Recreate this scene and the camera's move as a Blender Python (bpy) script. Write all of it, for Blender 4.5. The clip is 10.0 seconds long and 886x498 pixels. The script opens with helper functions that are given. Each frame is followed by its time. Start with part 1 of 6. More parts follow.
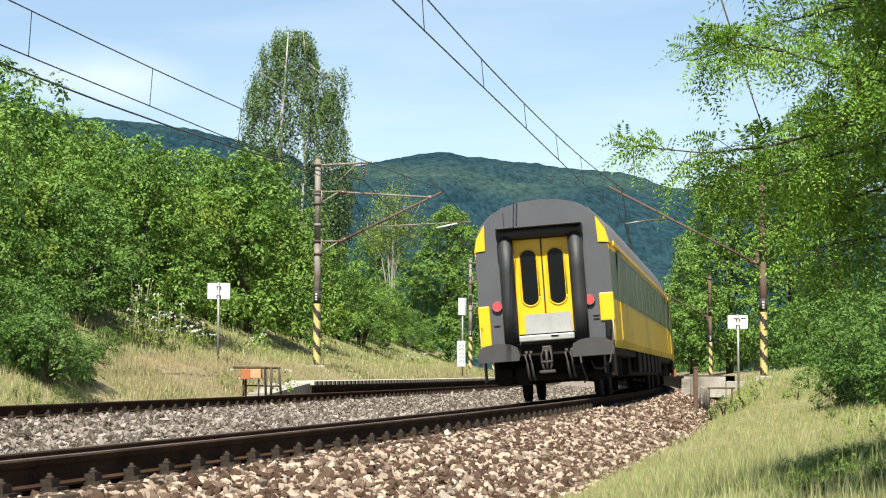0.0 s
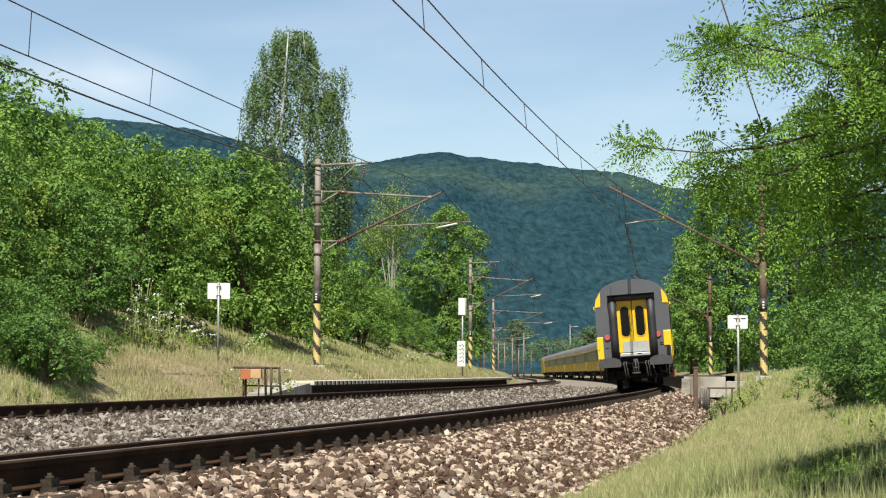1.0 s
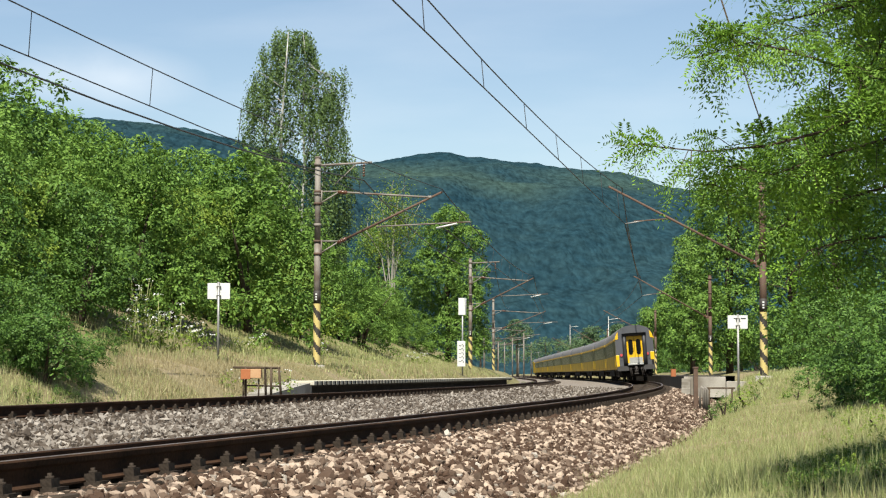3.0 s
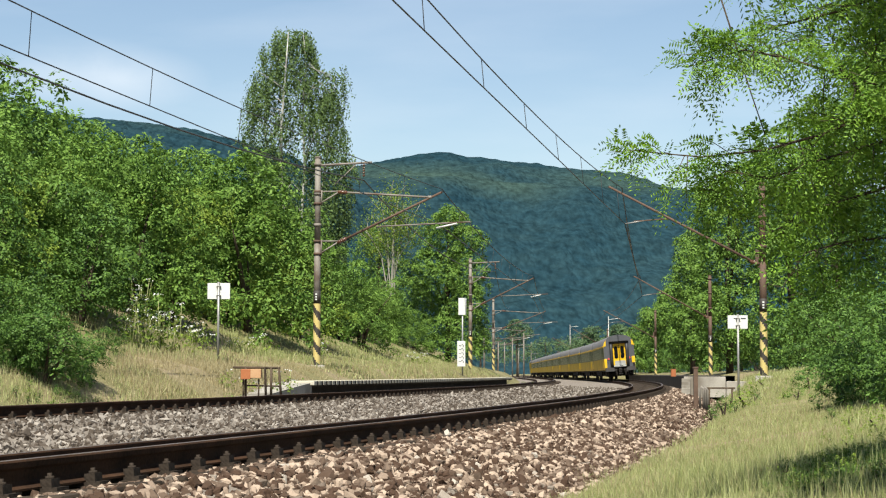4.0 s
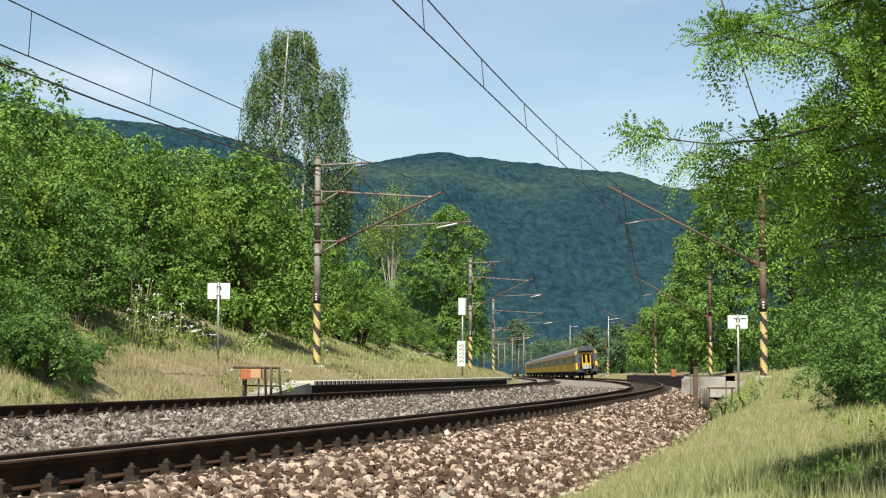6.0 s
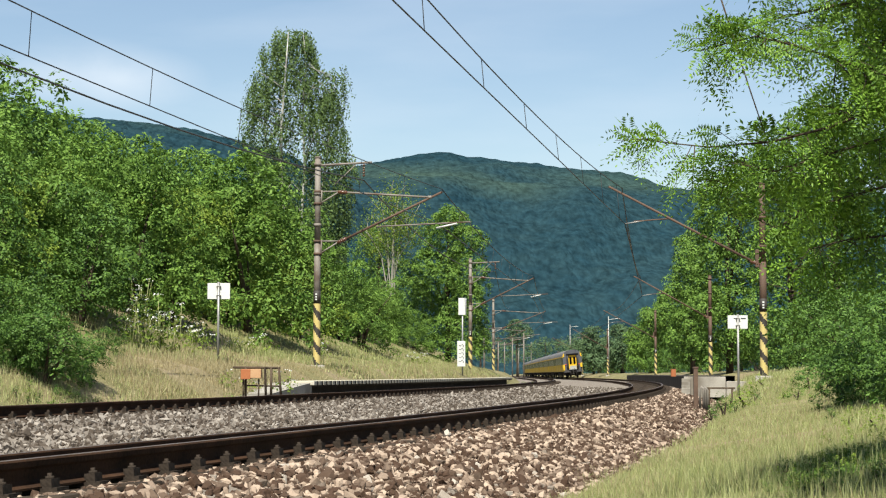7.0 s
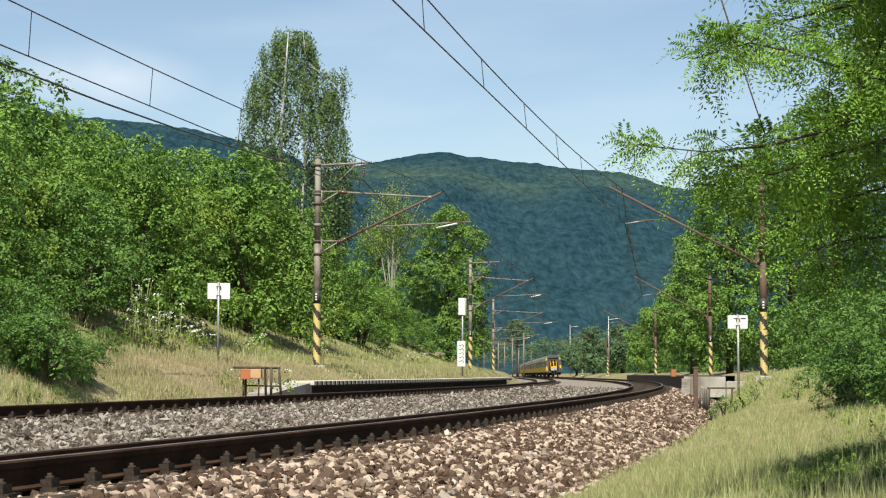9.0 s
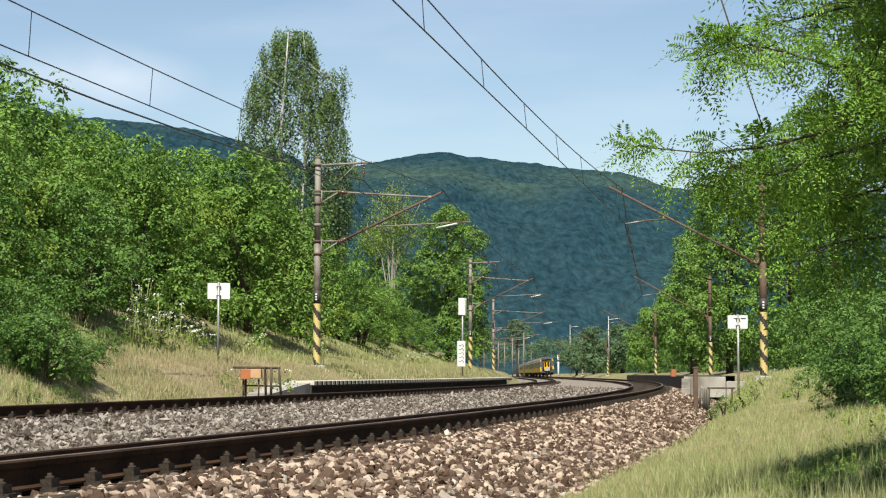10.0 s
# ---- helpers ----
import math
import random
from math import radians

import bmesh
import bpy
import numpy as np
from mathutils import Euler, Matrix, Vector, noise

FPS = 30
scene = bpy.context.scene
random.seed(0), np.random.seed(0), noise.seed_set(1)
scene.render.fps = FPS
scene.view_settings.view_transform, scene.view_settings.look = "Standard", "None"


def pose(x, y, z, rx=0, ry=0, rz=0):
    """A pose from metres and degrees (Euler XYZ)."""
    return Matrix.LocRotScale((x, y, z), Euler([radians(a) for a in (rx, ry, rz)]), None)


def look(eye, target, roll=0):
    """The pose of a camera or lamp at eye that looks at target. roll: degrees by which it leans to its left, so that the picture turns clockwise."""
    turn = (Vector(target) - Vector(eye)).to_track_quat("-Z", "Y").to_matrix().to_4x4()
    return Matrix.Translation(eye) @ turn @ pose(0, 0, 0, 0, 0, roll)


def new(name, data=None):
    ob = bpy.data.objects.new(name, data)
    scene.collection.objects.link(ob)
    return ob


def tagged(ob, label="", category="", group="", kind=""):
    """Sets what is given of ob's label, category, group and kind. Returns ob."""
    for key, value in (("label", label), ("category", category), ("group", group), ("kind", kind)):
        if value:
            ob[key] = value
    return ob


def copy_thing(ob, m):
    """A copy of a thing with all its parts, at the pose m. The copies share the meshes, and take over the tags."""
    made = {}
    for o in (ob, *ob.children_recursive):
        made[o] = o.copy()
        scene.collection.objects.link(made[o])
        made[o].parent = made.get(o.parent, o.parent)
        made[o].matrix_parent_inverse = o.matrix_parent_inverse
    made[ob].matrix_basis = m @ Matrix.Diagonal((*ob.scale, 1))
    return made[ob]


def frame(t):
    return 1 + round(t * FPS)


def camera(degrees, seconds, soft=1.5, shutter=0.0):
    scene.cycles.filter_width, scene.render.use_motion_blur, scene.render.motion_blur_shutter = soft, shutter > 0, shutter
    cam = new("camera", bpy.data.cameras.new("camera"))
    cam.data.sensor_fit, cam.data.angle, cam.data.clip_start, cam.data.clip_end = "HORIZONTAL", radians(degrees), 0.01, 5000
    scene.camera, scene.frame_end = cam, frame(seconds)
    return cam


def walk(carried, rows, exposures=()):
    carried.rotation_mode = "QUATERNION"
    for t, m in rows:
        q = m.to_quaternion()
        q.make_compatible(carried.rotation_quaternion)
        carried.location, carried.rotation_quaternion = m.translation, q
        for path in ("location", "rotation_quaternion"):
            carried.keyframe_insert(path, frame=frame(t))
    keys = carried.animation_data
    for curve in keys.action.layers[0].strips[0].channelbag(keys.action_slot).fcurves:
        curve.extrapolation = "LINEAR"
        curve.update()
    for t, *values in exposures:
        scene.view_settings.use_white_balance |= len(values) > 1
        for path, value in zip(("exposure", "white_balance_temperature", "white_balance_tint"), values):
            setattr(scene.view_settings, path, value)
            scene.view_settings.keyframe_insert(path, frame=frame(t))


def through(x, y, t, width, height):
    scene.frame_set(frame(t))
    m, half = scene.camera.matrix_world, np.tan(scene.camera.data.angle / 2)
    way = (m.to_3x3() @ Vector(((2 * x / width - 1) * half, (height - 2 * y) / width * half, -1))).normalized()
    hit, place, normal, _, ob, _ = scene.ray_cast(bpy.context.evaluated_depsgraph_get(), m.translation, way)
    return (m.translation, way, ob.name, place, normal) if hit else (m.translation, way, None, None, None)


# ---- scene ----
# ---------- camera ----------
cam = camera(27.966, 10.0, soft=1.2)
EYE = (0.0, 0.0, 0.5945)
CAM_POSE = look(EYE, (0.0, 100.0, 0.5945 + 7.0593), 0.0738)
walk(cam, [(0.0, CAM_POSE), (10.0, CAM_POSE)], exposures=[(0.0, 1.30), (0.4, 1.12), (1.0, 1.02), (10.0, 1.0)])

# ---------- sky and sun ----------
SUN_FROM = Vector((-0.10, -0.58, 0.81)).normalized()
world = bpy.data.worlds.new("sky")
scene.world = world
world.use_nodes = True
wn, wl = world.node_tree.nodes, world.node_tree.links
wn.clear()
sky = wn.new("ShaderNodeTexSky")
sky.sky_type = "NISHITA"
sky.sun_disc = False
sky.sun_elevation = math.asin(SUN_FROM.z)
sky.sun_rotation = math.atan2(SUN_FROM.x, SUN_FROM.y)
sky.air_density, sky.dust_density, sky.ozone_density = 1.05, 0.3, 0.5
coord = wn.new("ShaderNodeTexCoord")
cmap = wn.new("ShaderNodeMapping")
cmap.inputs["Scale"].default_value = (3.0, 3.0, 14.0)
cloud = wn.new("ShaderNodeTexNoise")
cloud.inputs["Scale"].default_value = 1.6
cloud.inputs["Detail"].default_value = 6.0
cramp = wn.new("ShaderNodeMapRange")
cramp.inputs["From Min"].default_value, cramp.inputs["From Max"].default_value = 0.52, 0.85
cramp.inputs["To Max"].default_value = 0.22
cmix = wn.new("ShaderNodeMix")
cmix.data_type = "RGBA"
cmix.inputs["B"].default_value = (8.0, 8.5, 9.0, 1.0)
bg = wn.new("ShaderNodeBackground")
bg.inputs["Strength"].default_value = 0.062
wout = wn.new("ShaderNodeOutputWorld")
wl.new(coord.outputs["Generated"], cmap.inputs["Vector"])
wl.new(cmap.outputs["Vector"], cloud.inputs["Vector"])
wl.new(cloud.outputs["Fac"], cramp.inputs["Value"])
# one faint wisp low in the sky
off = wn.new("ShaderNodeVectorMath")
off.operation = "SUBTRACT"
off.inputs[1].default_value = (-0.190, 0.966, 0.163)
stretch = wn.new("ShaderNodeVectorMath")
stretch.operation = "MULTIPLY"
stretch.inputs[1].default_value = (16.0, 2.0, 48.0)
far = wn.new("ShaderNodeVectorMath")
far.operation = "LENGTH"
wisp = wn.new("ShaderNodeMapRange")
wisp.inputs["From Min"].default_value, wisp.inputs["From Max"].default_value = 1.0, 0.1
wisp.inputs["To Max"].default_value = 0.75
ragged = wn.new("ShaderNodeTexNoise")
ragged.inputs["Scale"].default_value = 26.0
ragged.inputs["Detail"].default_value = 5.0
torn = wn.new("ShaderNodeMath")
torn.operation = "MULTIPLY"
both = wn.new("ShaderNodeMath")
both.operation = "ADD"
both.use_clamp = True
wl.new(coord.outputs["Generated"], off.inputs[0])
wl.new(off.outputs["Vector"], stretch.inputs[0])
wl.new(stretch.outputs["Vector"], far.inputs[0])
wl.new(far.outputs["Value"], wisp.inputs["Value"])
wl.new(coord.outputs["Generated"], ragged.inputs["Vector"])
wl.new(ragged.outputs["Fac"], torn.inputs[0])
wl.new(wisp.outputs["Result"], torn.inputs[1])
wl.new(torn.outputs[0], both.inputs[0])
wl.new(cramp.outputs["Result"], both.inputs[1])
wl.new(both.outputs[0], cmix.inputs["Factor"])
wl.new(sky.outputs["Color"], cmix.inputs["A"])
wl.new(cmix.outputs["Result"], bg.inputs["Color"])
wl.new(bg.outputs["Background"], wout.inputs["Surface"])

sun_data = bpy.data.lights.new("sun", "SUN")
sun_data.energy, sun_data.angle, sun_data.color = 5.0, radians(0.53), (0.97, 0.94, 0.83)
sun = new("sun", sun_data)
sun.matrix_world = look(SUN_FROM * 50, (0, 0, 0))


# ---------- materials ----------
def material(name, low, high, rough=0.8, scale=4.0, fine=60.0, bump=0.3, metal=0.0, island=0.0, each=0.0,
             through=0.0, detail=5.0, spec=0.5, dirt=None, dirt_at=0.55, stretch=(1, 1, 1), skew=1.0):
    """Two colours mixed by coarse and fine noise, with bump, and variation by island or by object."""
    m = bpy.data.materials.new(name)
    m.use_nodes = True
    n, l = m.node_tree.nodes, m.node_tree.links
    b = n["Principled BSDF"]
    out = n["Material Output"]
    tc = n.new("ShaderNodeTexCoord")
    mp = n.new("ShaderNodeMapping")
    mp.inputs["Scale"].default_value = stretch
    l.new(tc.outputs["Object"], mp.inputs["Vector"])
    n1, n2 = n.new("ShaderNodeTexNoise"), n.new("ShaderNodeTexNoise")
    for t, s in ((n1, scale), (n2, fine)):
        t.inputs["Scale"].default_value = s
        t.inputs["Detail"].default_value = detail
        l.new(mp.outputs["Vector"], t.inputs["Vector"])
    add = n.new("ShaderNodeMath")
    add.operation = "MULTIPLY_ADD"
    add.inputs[1].default_value = 0.45
    l.new(n2.outputs["Fac"], add.inputs[0])
    half = n.new("ShaderNodeMath")
    half.operation = "MULTIPLY"
    half.inputs[1].default_value = 0.55
    l.new(n1.outputs["Fac"], half.inputs[0])
    l.new(half.outputs[0], add.inputs[2])
    fac = add.outputs[0]
    for amount, kind in ((island, "geo"), (each, "obj")):
        if amount:
            src = n.new("ShaderNodeNewGeometry").outputs["Random Per Island"] if kind == "geo" else n.new("ShaderNodeObjectInfo").outputs["Random"]
            mixv = n.new("ShaderNodeMix")
            mixv.inputs["Factor"].default_value = amount
            l.new(fac, mixv.inputs["A"])
            l.new(src, mixv.inputs["B"])
            fac = mixv.outputs["Result"]
    rng = n.new("ShaderNodeMapRange")
    lo, hi = (0.30, 0.70) if not (island or each) else (0.2, 0.8)
    rng.inputs["From Min"].default_value, rng.inputs["From Max"].default_value = lo, hi
    l.new(fac, rng.inputs["Value"])
    mix = n.new("ShaderNodeMix")
    mix.data_type = "RGBA"
    mix.inputs["A"].default_value = (*low, 1)
    mix.inputs["B"].default_value = (*high, 1)
    share = rng.outputs["Result"]
    if skew != 1.0:
        pw = n.new("ShaderNodeMath")
        pw.operation = "POWER"
        pw.inputs[1].default_value = skew
        l.new(share, pw.inputs[0])
        share = pw.outputs[0]
    l.new(share, mix.inputs["Factor"])
    col = mix.outputs["Result"]
    if dirt:
        n3 = n.new("ShaderNodeTexNoise")
        n3.inputs["Scale"].default_value = scale * 0.37
        n3.inputs["Detail"].default_value = 8.0
        l.new(mp.outputs["Vector"], n3.inputs["Vector"])
        r3 = n.new("ShaderNodeMapRange")
        r3.inputs["From Min"].default_value, r3.inputs["From Max"].default_value = dirt_at - 0.08, dirt_at + 0.08
        l.new(n3.outputs["Fac"], r3.inputs["Value"])
        m3 = n.new("ShaderNodeMix")
        m3.data_type = "RGBA"
        m3.inputs["B"].default_value = (*dirt, 1)
        l.new(r3.outputs["Result"], m3.inputs["Factor"])
        l.new(col, m3.inputs["A"])
        col = m3.outputs["Result"]
    l.new(col, b.inputs["Base Color"])
    b.inputs["Roughness"].default_value = rough
    b.inputs["Metallic"].default_value = metal
    b.inputs["Specular IOR Level"].default_value = spec
    if bump:
        bp = n.new("ShaderNodeBump")
        bp.inputs["Strength"].default_value = bump
        bp.inputs["Distance"].default_value = 0.01
        l.new(n2.outputs["Fac"], bp.inputs["Height"])
        l.new(bp.outputs["Normal"], b.inputs["Normal"])
    if through:
        tr = n.new("ShaderNodeBsdfTranslucent")
        l.new(col, tr.inputs["Color"])
        ms = n.new("ShaderNodeMixShader")
        ms.inputs["Fac"].default_value = through
        l.new(b.outputs["BSDF"], ms.inputs[1])
        l.new(tr.outputs["BSDF"], ms.inputs[2])
        l.new(ms.outputs["Shader"], out.inputs["Surface"])
    return m


M_SOIL = material("grassy_soil", (0.0979, 0.0918, 0.0367), (0.2203, 0.1958, 0.0979), 0.95, 0.6, 9.0, 0.5, dirt=(0.2326, 0.1836, 0.1163), dirt_at=0.58, spec=0.1)
M_GRAVEL = material("gravel_bed", (0.0827, 0.0642, 0.0505), (0.2754, 0.2386, 0.2019), 0.95, 3.0, 30.0, 1.0, spec=0.1)
M_STONE = material("ballast_stone_brown", (0.056, 0.034, 0.023), (0.36, 0.275, 0.21), 0.9, 9.0, 60.0, 0.5, island=0.8, skew=2.8, spec=0.1)
M_STONE_GREY = material("ballast_stone_grey", (0.0673, 0.0526, 0.041), (0.257, 0.2264, 0.1958), 0.9, 9.0, 60.0, 0.5, island=0.8, skew=2.2, spec=0.1)
M_STONE_ONE = material("single_ballast_stone", (0.0673, 0.0404, 0.0257), (0.4039, 0.355, 0.2999), 0.9, 9.0, 60.0, 0.5, each=0.8, skew=2.6, spec=0.1)
M_RAIL = material("rusty_rail", (0.013, 0.008, 0.005), (0.062, 0.032, 0.018), 0.9, 2.0, 40.0, 0.4, spec=0.08)
M_RAILTOP = material("worn_rail_head", (0.0638, 0.0425, 0.0306), (0.17, 0.1318, 0.102), 0.5, 2.0, 30.0, 0.1, metal=0.3)
M_SLEEPER = material("weathered_sleeper", (0.018, 0.013, 0.009), (0.055, 0.041, 0.030), 0.9, 4.0, 40.0, 0.6, each=0.4, spec=0.1)
M_CLIP = material("rail_clip_iron", (0.012, 0.009, 0.007), (0.050, 0.038, 0.029), 0.85, 8.0, 60.0, 0.4, spec=0.1)
M_SLAB = material("cream_edge_slab", (0.3182, 0.2876, 0.2203), (0.4529, 0.4223, 0.3427), 0.85, 3.0, 35.0, 0.3, each=0.3, spec=0.1)
M_CONCRETE = material("pale_concrete", (0.2203, 0.202, 0.1714), (0.355, 0.3305, 0.2876), 0.9, 2.0, 35.0, 0.4, dirt=(0.153, 0.1346, 0.1102), dirt_at=0.62, spec=0.1)
# platform faces carry their shade in this dark colour
M_DARKWALL = material("shaded_platform_face", (0.0214, 0.0184, 0.0159), (0.0612, 0.052, 0.0428), 0.95, 1.5, 25.0, 0.5, spec=0.1)
M_WHITE = material("weathered_white_paint", (0.448, 0.448, 0.419), (0.578, 0.578, 0.5635), 0.6, 6.0, 40.0, 0.1)
M_MAST = material("grey_mast_paint", (0.1224, 0.1071, 0.0887), (0.2142, 0.1897, 0.1622), 0.7, 3.0, 40.0, 0.2, dirt=(0.0857, 0.052, 0.0337), dirt_at=0.58)
M_MASTRUST = material("rusty_mast_paint", (0.049, 0.0275, 0.0184), (0.1102, 0.0643, 0.0398), 0.8, 3.0, 40.0, 0.3)
M_STRIPE_Y = material("faded_yellow_band", (0.4039, 0.306, 0.0857), (0.4774, 0.3917, 0.1714), 0.65, 5.0, 40.0, 0.2)
M_STRIPE_K = material("black_band", (0.0153, 0.0122, 0.011), (0.0428, 0.0337, 0.0245), 0.7, 5.0, 40.0, 0.2)
M_STEEL = material("galvanised_steel", (0.2081, 0.202, 0.1897), (0.3182, 0.3121, 0.2938), 0.5, 5.0, 40.0, 0.1, metal=0.5)
M_WIRE = material("oxidised_copper_wire", (0.0184, 0.0184, 0.0184), (0.0367, 0.0337, 0.0306), 0.6, 5.0, 40.0, 0.0)
M_INSUL = material("brown_insulator", (0.0734, 0.0306, 0.0184), (0.1224, 0.0551, 0.0306), 0.3, 5.0, 40.0, 0.0)
M_WOODRAIL = material("weathered_wood", (0.0428, 0.0306, 0.0208), (0.1102, 0.0826, 0.0581), 0.9, 3.0, 40.0, 0.5, stretch=(1, 1, 0.2), spec=0.1)
M_ORANGE = material("faded_orange_enamel", (0.2326, 0.0612, 0.0153), (0.3366, 0.1163, 0.0367), 0.6, 4.0, 30.0, 0.2)
M_PALEORANGE = material("sun_bleached_orange", (0.3366, 0.1714, 0.0734), (0.4162, 0.257, 0.1346), 0.7, 4.0, 30.0, 0.2)
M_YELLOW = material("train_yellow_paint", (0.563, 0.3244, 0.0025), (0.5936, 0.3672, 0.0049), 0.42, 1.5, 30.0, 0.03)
# train yellow darkened for the side's shade, with dull dirt patches
M_SIDEYELLOW = material("shaded_side_yellow", (0.40, 0.255, 0.010), (0.50, 0.32, 0.014), 0.5, 1.2, 30.0, 0.03, dirt=(0.28, 0.19, 0.02), dirt_at=0.60, spec=0.15)
M_GREY = material("train_dark_grey_paint", (0.0465, 0.0475, 0.0538), (0.066, 0.067, 0.0739), 0.5, 1.5, 40.0, 0.05)
M_ROOF = material("train_roof_grey", (0.0979, 0.0918, 0.0918), (0.1469, 0.1377, 0.1346), 0.7, 1.5, 30.0, 0.15)
M_GLASS = material("tinted_window_glass", (0.0025, 0.0031, 0.0037), (0.0061, 0.0067, 0.0073), 0.15, 2.0, 20.0, 0.0, spec=0.12)
# olive of the reflected trees is put into band and side window colour
M_BAND = material("olive_reflection_band", (0.062, 0.070, 0.036), (0.088, 0.098, 0.052), 0.45, 1.0, 20.0, 0.0, spec=0.15)
M_SIDEGLASS = material("olive_reflection_window", (0.048, 0.055, 0.030), (0.068, 0.076, 0.042), 0.3, 1.0, 20.0, 0.0, spec=0.2)
M_RUBBER = material("black_rubber", (0.0064, 0.0064, 0.0077), (0.0171, 0.0171, 0.0192), 0.6, 5.0, 40.0, 0.2)
M_UNDER = material("sooty_running_gear", (0.0037, 0.0031, 0.0025), (0.0159, 0.0128, 0.0104), 0.9, 4.0, 30.0, 0.4, spec=0.2)
M_BUFFER = material("worn_buffer_steel", (0.0211, 0.0198, 0.0198), (0.0425, 0.0386, 0.0377), 0.65, 4.0, 40.0, 0.2)
M_PLATE = material("scratched_step_plate", (0.2448, 0.2448, 0.2326), (0.3672, 0.3672, 0.3488), 0.5, 4.0, 40.0, 0.1, metal=0.3)
M_HOSE = material("grey_hose", (0.0151, 0.0121, 0.0101), (0.0438, 0.0354, 0.0303), 0.7, 6.0, 40.0, 0.1)
M_RED = material("red_lamp_lens", (0.3794, 0.0367, 0.0428), (0.459, 0.0734, 0.0734), 0.3, 5.0, 40.0, 0.0)
M_LEAF = material("thicket_leaf", (0.032, 0.082, 0.011), (0.205, 0.330, 0.064), 0.6, 0.5, 3.0, 0.0, island=0.45, through=0.28, spec=0.15)
M_LEAF_Y = material("yellowish_leaf", (0.0595, 0.1105, 0.0119), (0.2465, 0.3272, 0.051), 0.6, 0.35, 3.0, 0.0, island=0.5, through=0.28, spec=0.15)
# darker leaf kind; on the bank shrubs it also carries their shade
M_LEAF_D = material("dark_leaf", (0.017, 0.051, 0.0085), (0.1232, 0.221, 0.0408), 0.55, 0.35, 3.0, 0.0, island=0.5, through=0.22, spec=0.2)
M_BIRCH_LEAF = material("birch_leaf", (0.0272, 0.0527, 0.0127), (0.1487, 0.2253, 0.0723), 0.6, 0.9, 3.0, 0.0, island=0.5, through=0.28, spec=0.2)
M_ROBINIA = material("robinia_leaflet", (0.032, 0.095, 0.010), (0.255, 0.425, 0.050), 0.5, 1.1, 9.0, 0.0, island=0.40, through=0.38, spec=0.25)
M_BARK = material("brown_bark", (0.0306, 0.0233, 0.0159), (0.0857, 0.0673, 0.049), 0.95, 3.0, 25.0, 0.8, spec=0.1)
M_BIRCHBARK = material("white_birch_bark", (0.2754, 0.2693, 0.2448), (0.4406, 0.4345, 0.4039), 0.85, 2.0, 12.0, 0.4, dirt=(0.0367, 0.0337, 0.0306), dirt_at=0.60)
M_DRYTWIG = material("bare_pale_branch", (0.1714, 0.1591, 0.1285), (0.2938, 0.2754, 0.2326), 0.9, 3.0, 25.0, 0.4)
M_GRASS = material("grass_blade", (0.17, 0.20, 0.060), (0.42, 0.43, 0.21), 0.8, 0.5, 4.0, 0.0, island=0.5, through=0.3, spec=0.05)
M_DRYGRASS = material("dry_grass_blade", (0.2081, 0.1652, 0.0796), (0.3794, 0.3305, 0.1958), 0.8, 0.5, 4.0, 0.0, island=0.6, through=0.2, spec=0.1)
M_FLOWER = material("white_blossom", (0.5355, 0.5355, 0.5049), (0.6502, 0.6502, 0.612), 0.7, 2.0, 20.0, 0.0, through=0.2)
# pale, bluish leaf colour with the distance haze mixed in
M_FARTREE = material("hazed_far_leaf", (0.045, 0.085, 0.040), (0.125, 0.185, 0.085), 0.8, 0.2, 2.0, 0.0, island=0.6, through=0.2, spec=0.1)


def forest_material():
    """Far woods, haze painted in: crowns as fine relief, broad drifts of lighter green."""
    # dark blue is distance haze; the lighter patches stand for sunlit slopes
    m = material("hazy_far_forest", (0.0085, 0.026, 0.038), (0.019, 0.041, 0.048), 1.0, 0.008, 0.06, 0.0, spec=0.0, dirt=(0.034, 0.058, 0.048), dirt_at=0.60)
    n, l = m.node_tree.nodes, m.node_tree.links
    tc = n.new("ShaderNodeTexCoord")
    mp = n.new("ShaderNodeMapping")
    mp.inputs["Scale"].default_value = (0.11, 0.055, 0.06)
    l.new(tc.outputs["Object"], mp.inputs["Vector"])
    cells = n.new("ShaderNodeTexVoronoi")
    cells.inputs["Scale"].default_value = 2.2
    l.new(mp.outputs["Vector"], cells.inputs["Vector"])
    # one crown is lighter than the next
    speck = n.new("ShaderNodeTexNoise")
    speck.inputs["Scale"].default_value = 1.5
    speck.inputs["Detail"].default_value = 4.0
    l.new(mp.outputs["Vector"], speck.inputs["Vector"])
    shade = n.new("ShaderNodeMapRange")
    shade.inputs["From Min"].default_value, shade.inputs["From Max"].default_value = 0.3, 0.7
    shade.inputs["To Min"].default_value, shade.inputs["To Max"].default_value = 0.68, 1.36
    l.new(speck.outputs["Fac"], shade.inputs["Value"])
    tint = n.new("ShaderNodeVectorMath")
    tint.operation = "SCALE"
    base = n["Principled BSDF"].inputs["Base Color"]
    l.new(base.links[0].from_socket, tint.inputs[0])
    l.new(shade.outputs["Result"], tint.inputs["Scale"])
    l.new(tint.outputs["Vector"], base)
    dome = n.new("ShaderNodeMath")
    dome.operation = "SUBTRACT"
    dome.inputs[0].default_value = 1.0
    l.new(cells.outputs["Distance"], dome.inputs[1])
    bump = n.new("ShaderNodeBump")
    bump.inputs["Strength"].default_value = 0.6
    bump.inputs["Distance"].default_value = 5.0
    l.new(dome.outputs[0], bump.inputs["Height"])
    l.new(bump.outputs["Normal"], n["Principled BSDF"].inputs["Normal"])
    return m


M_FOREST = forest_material()


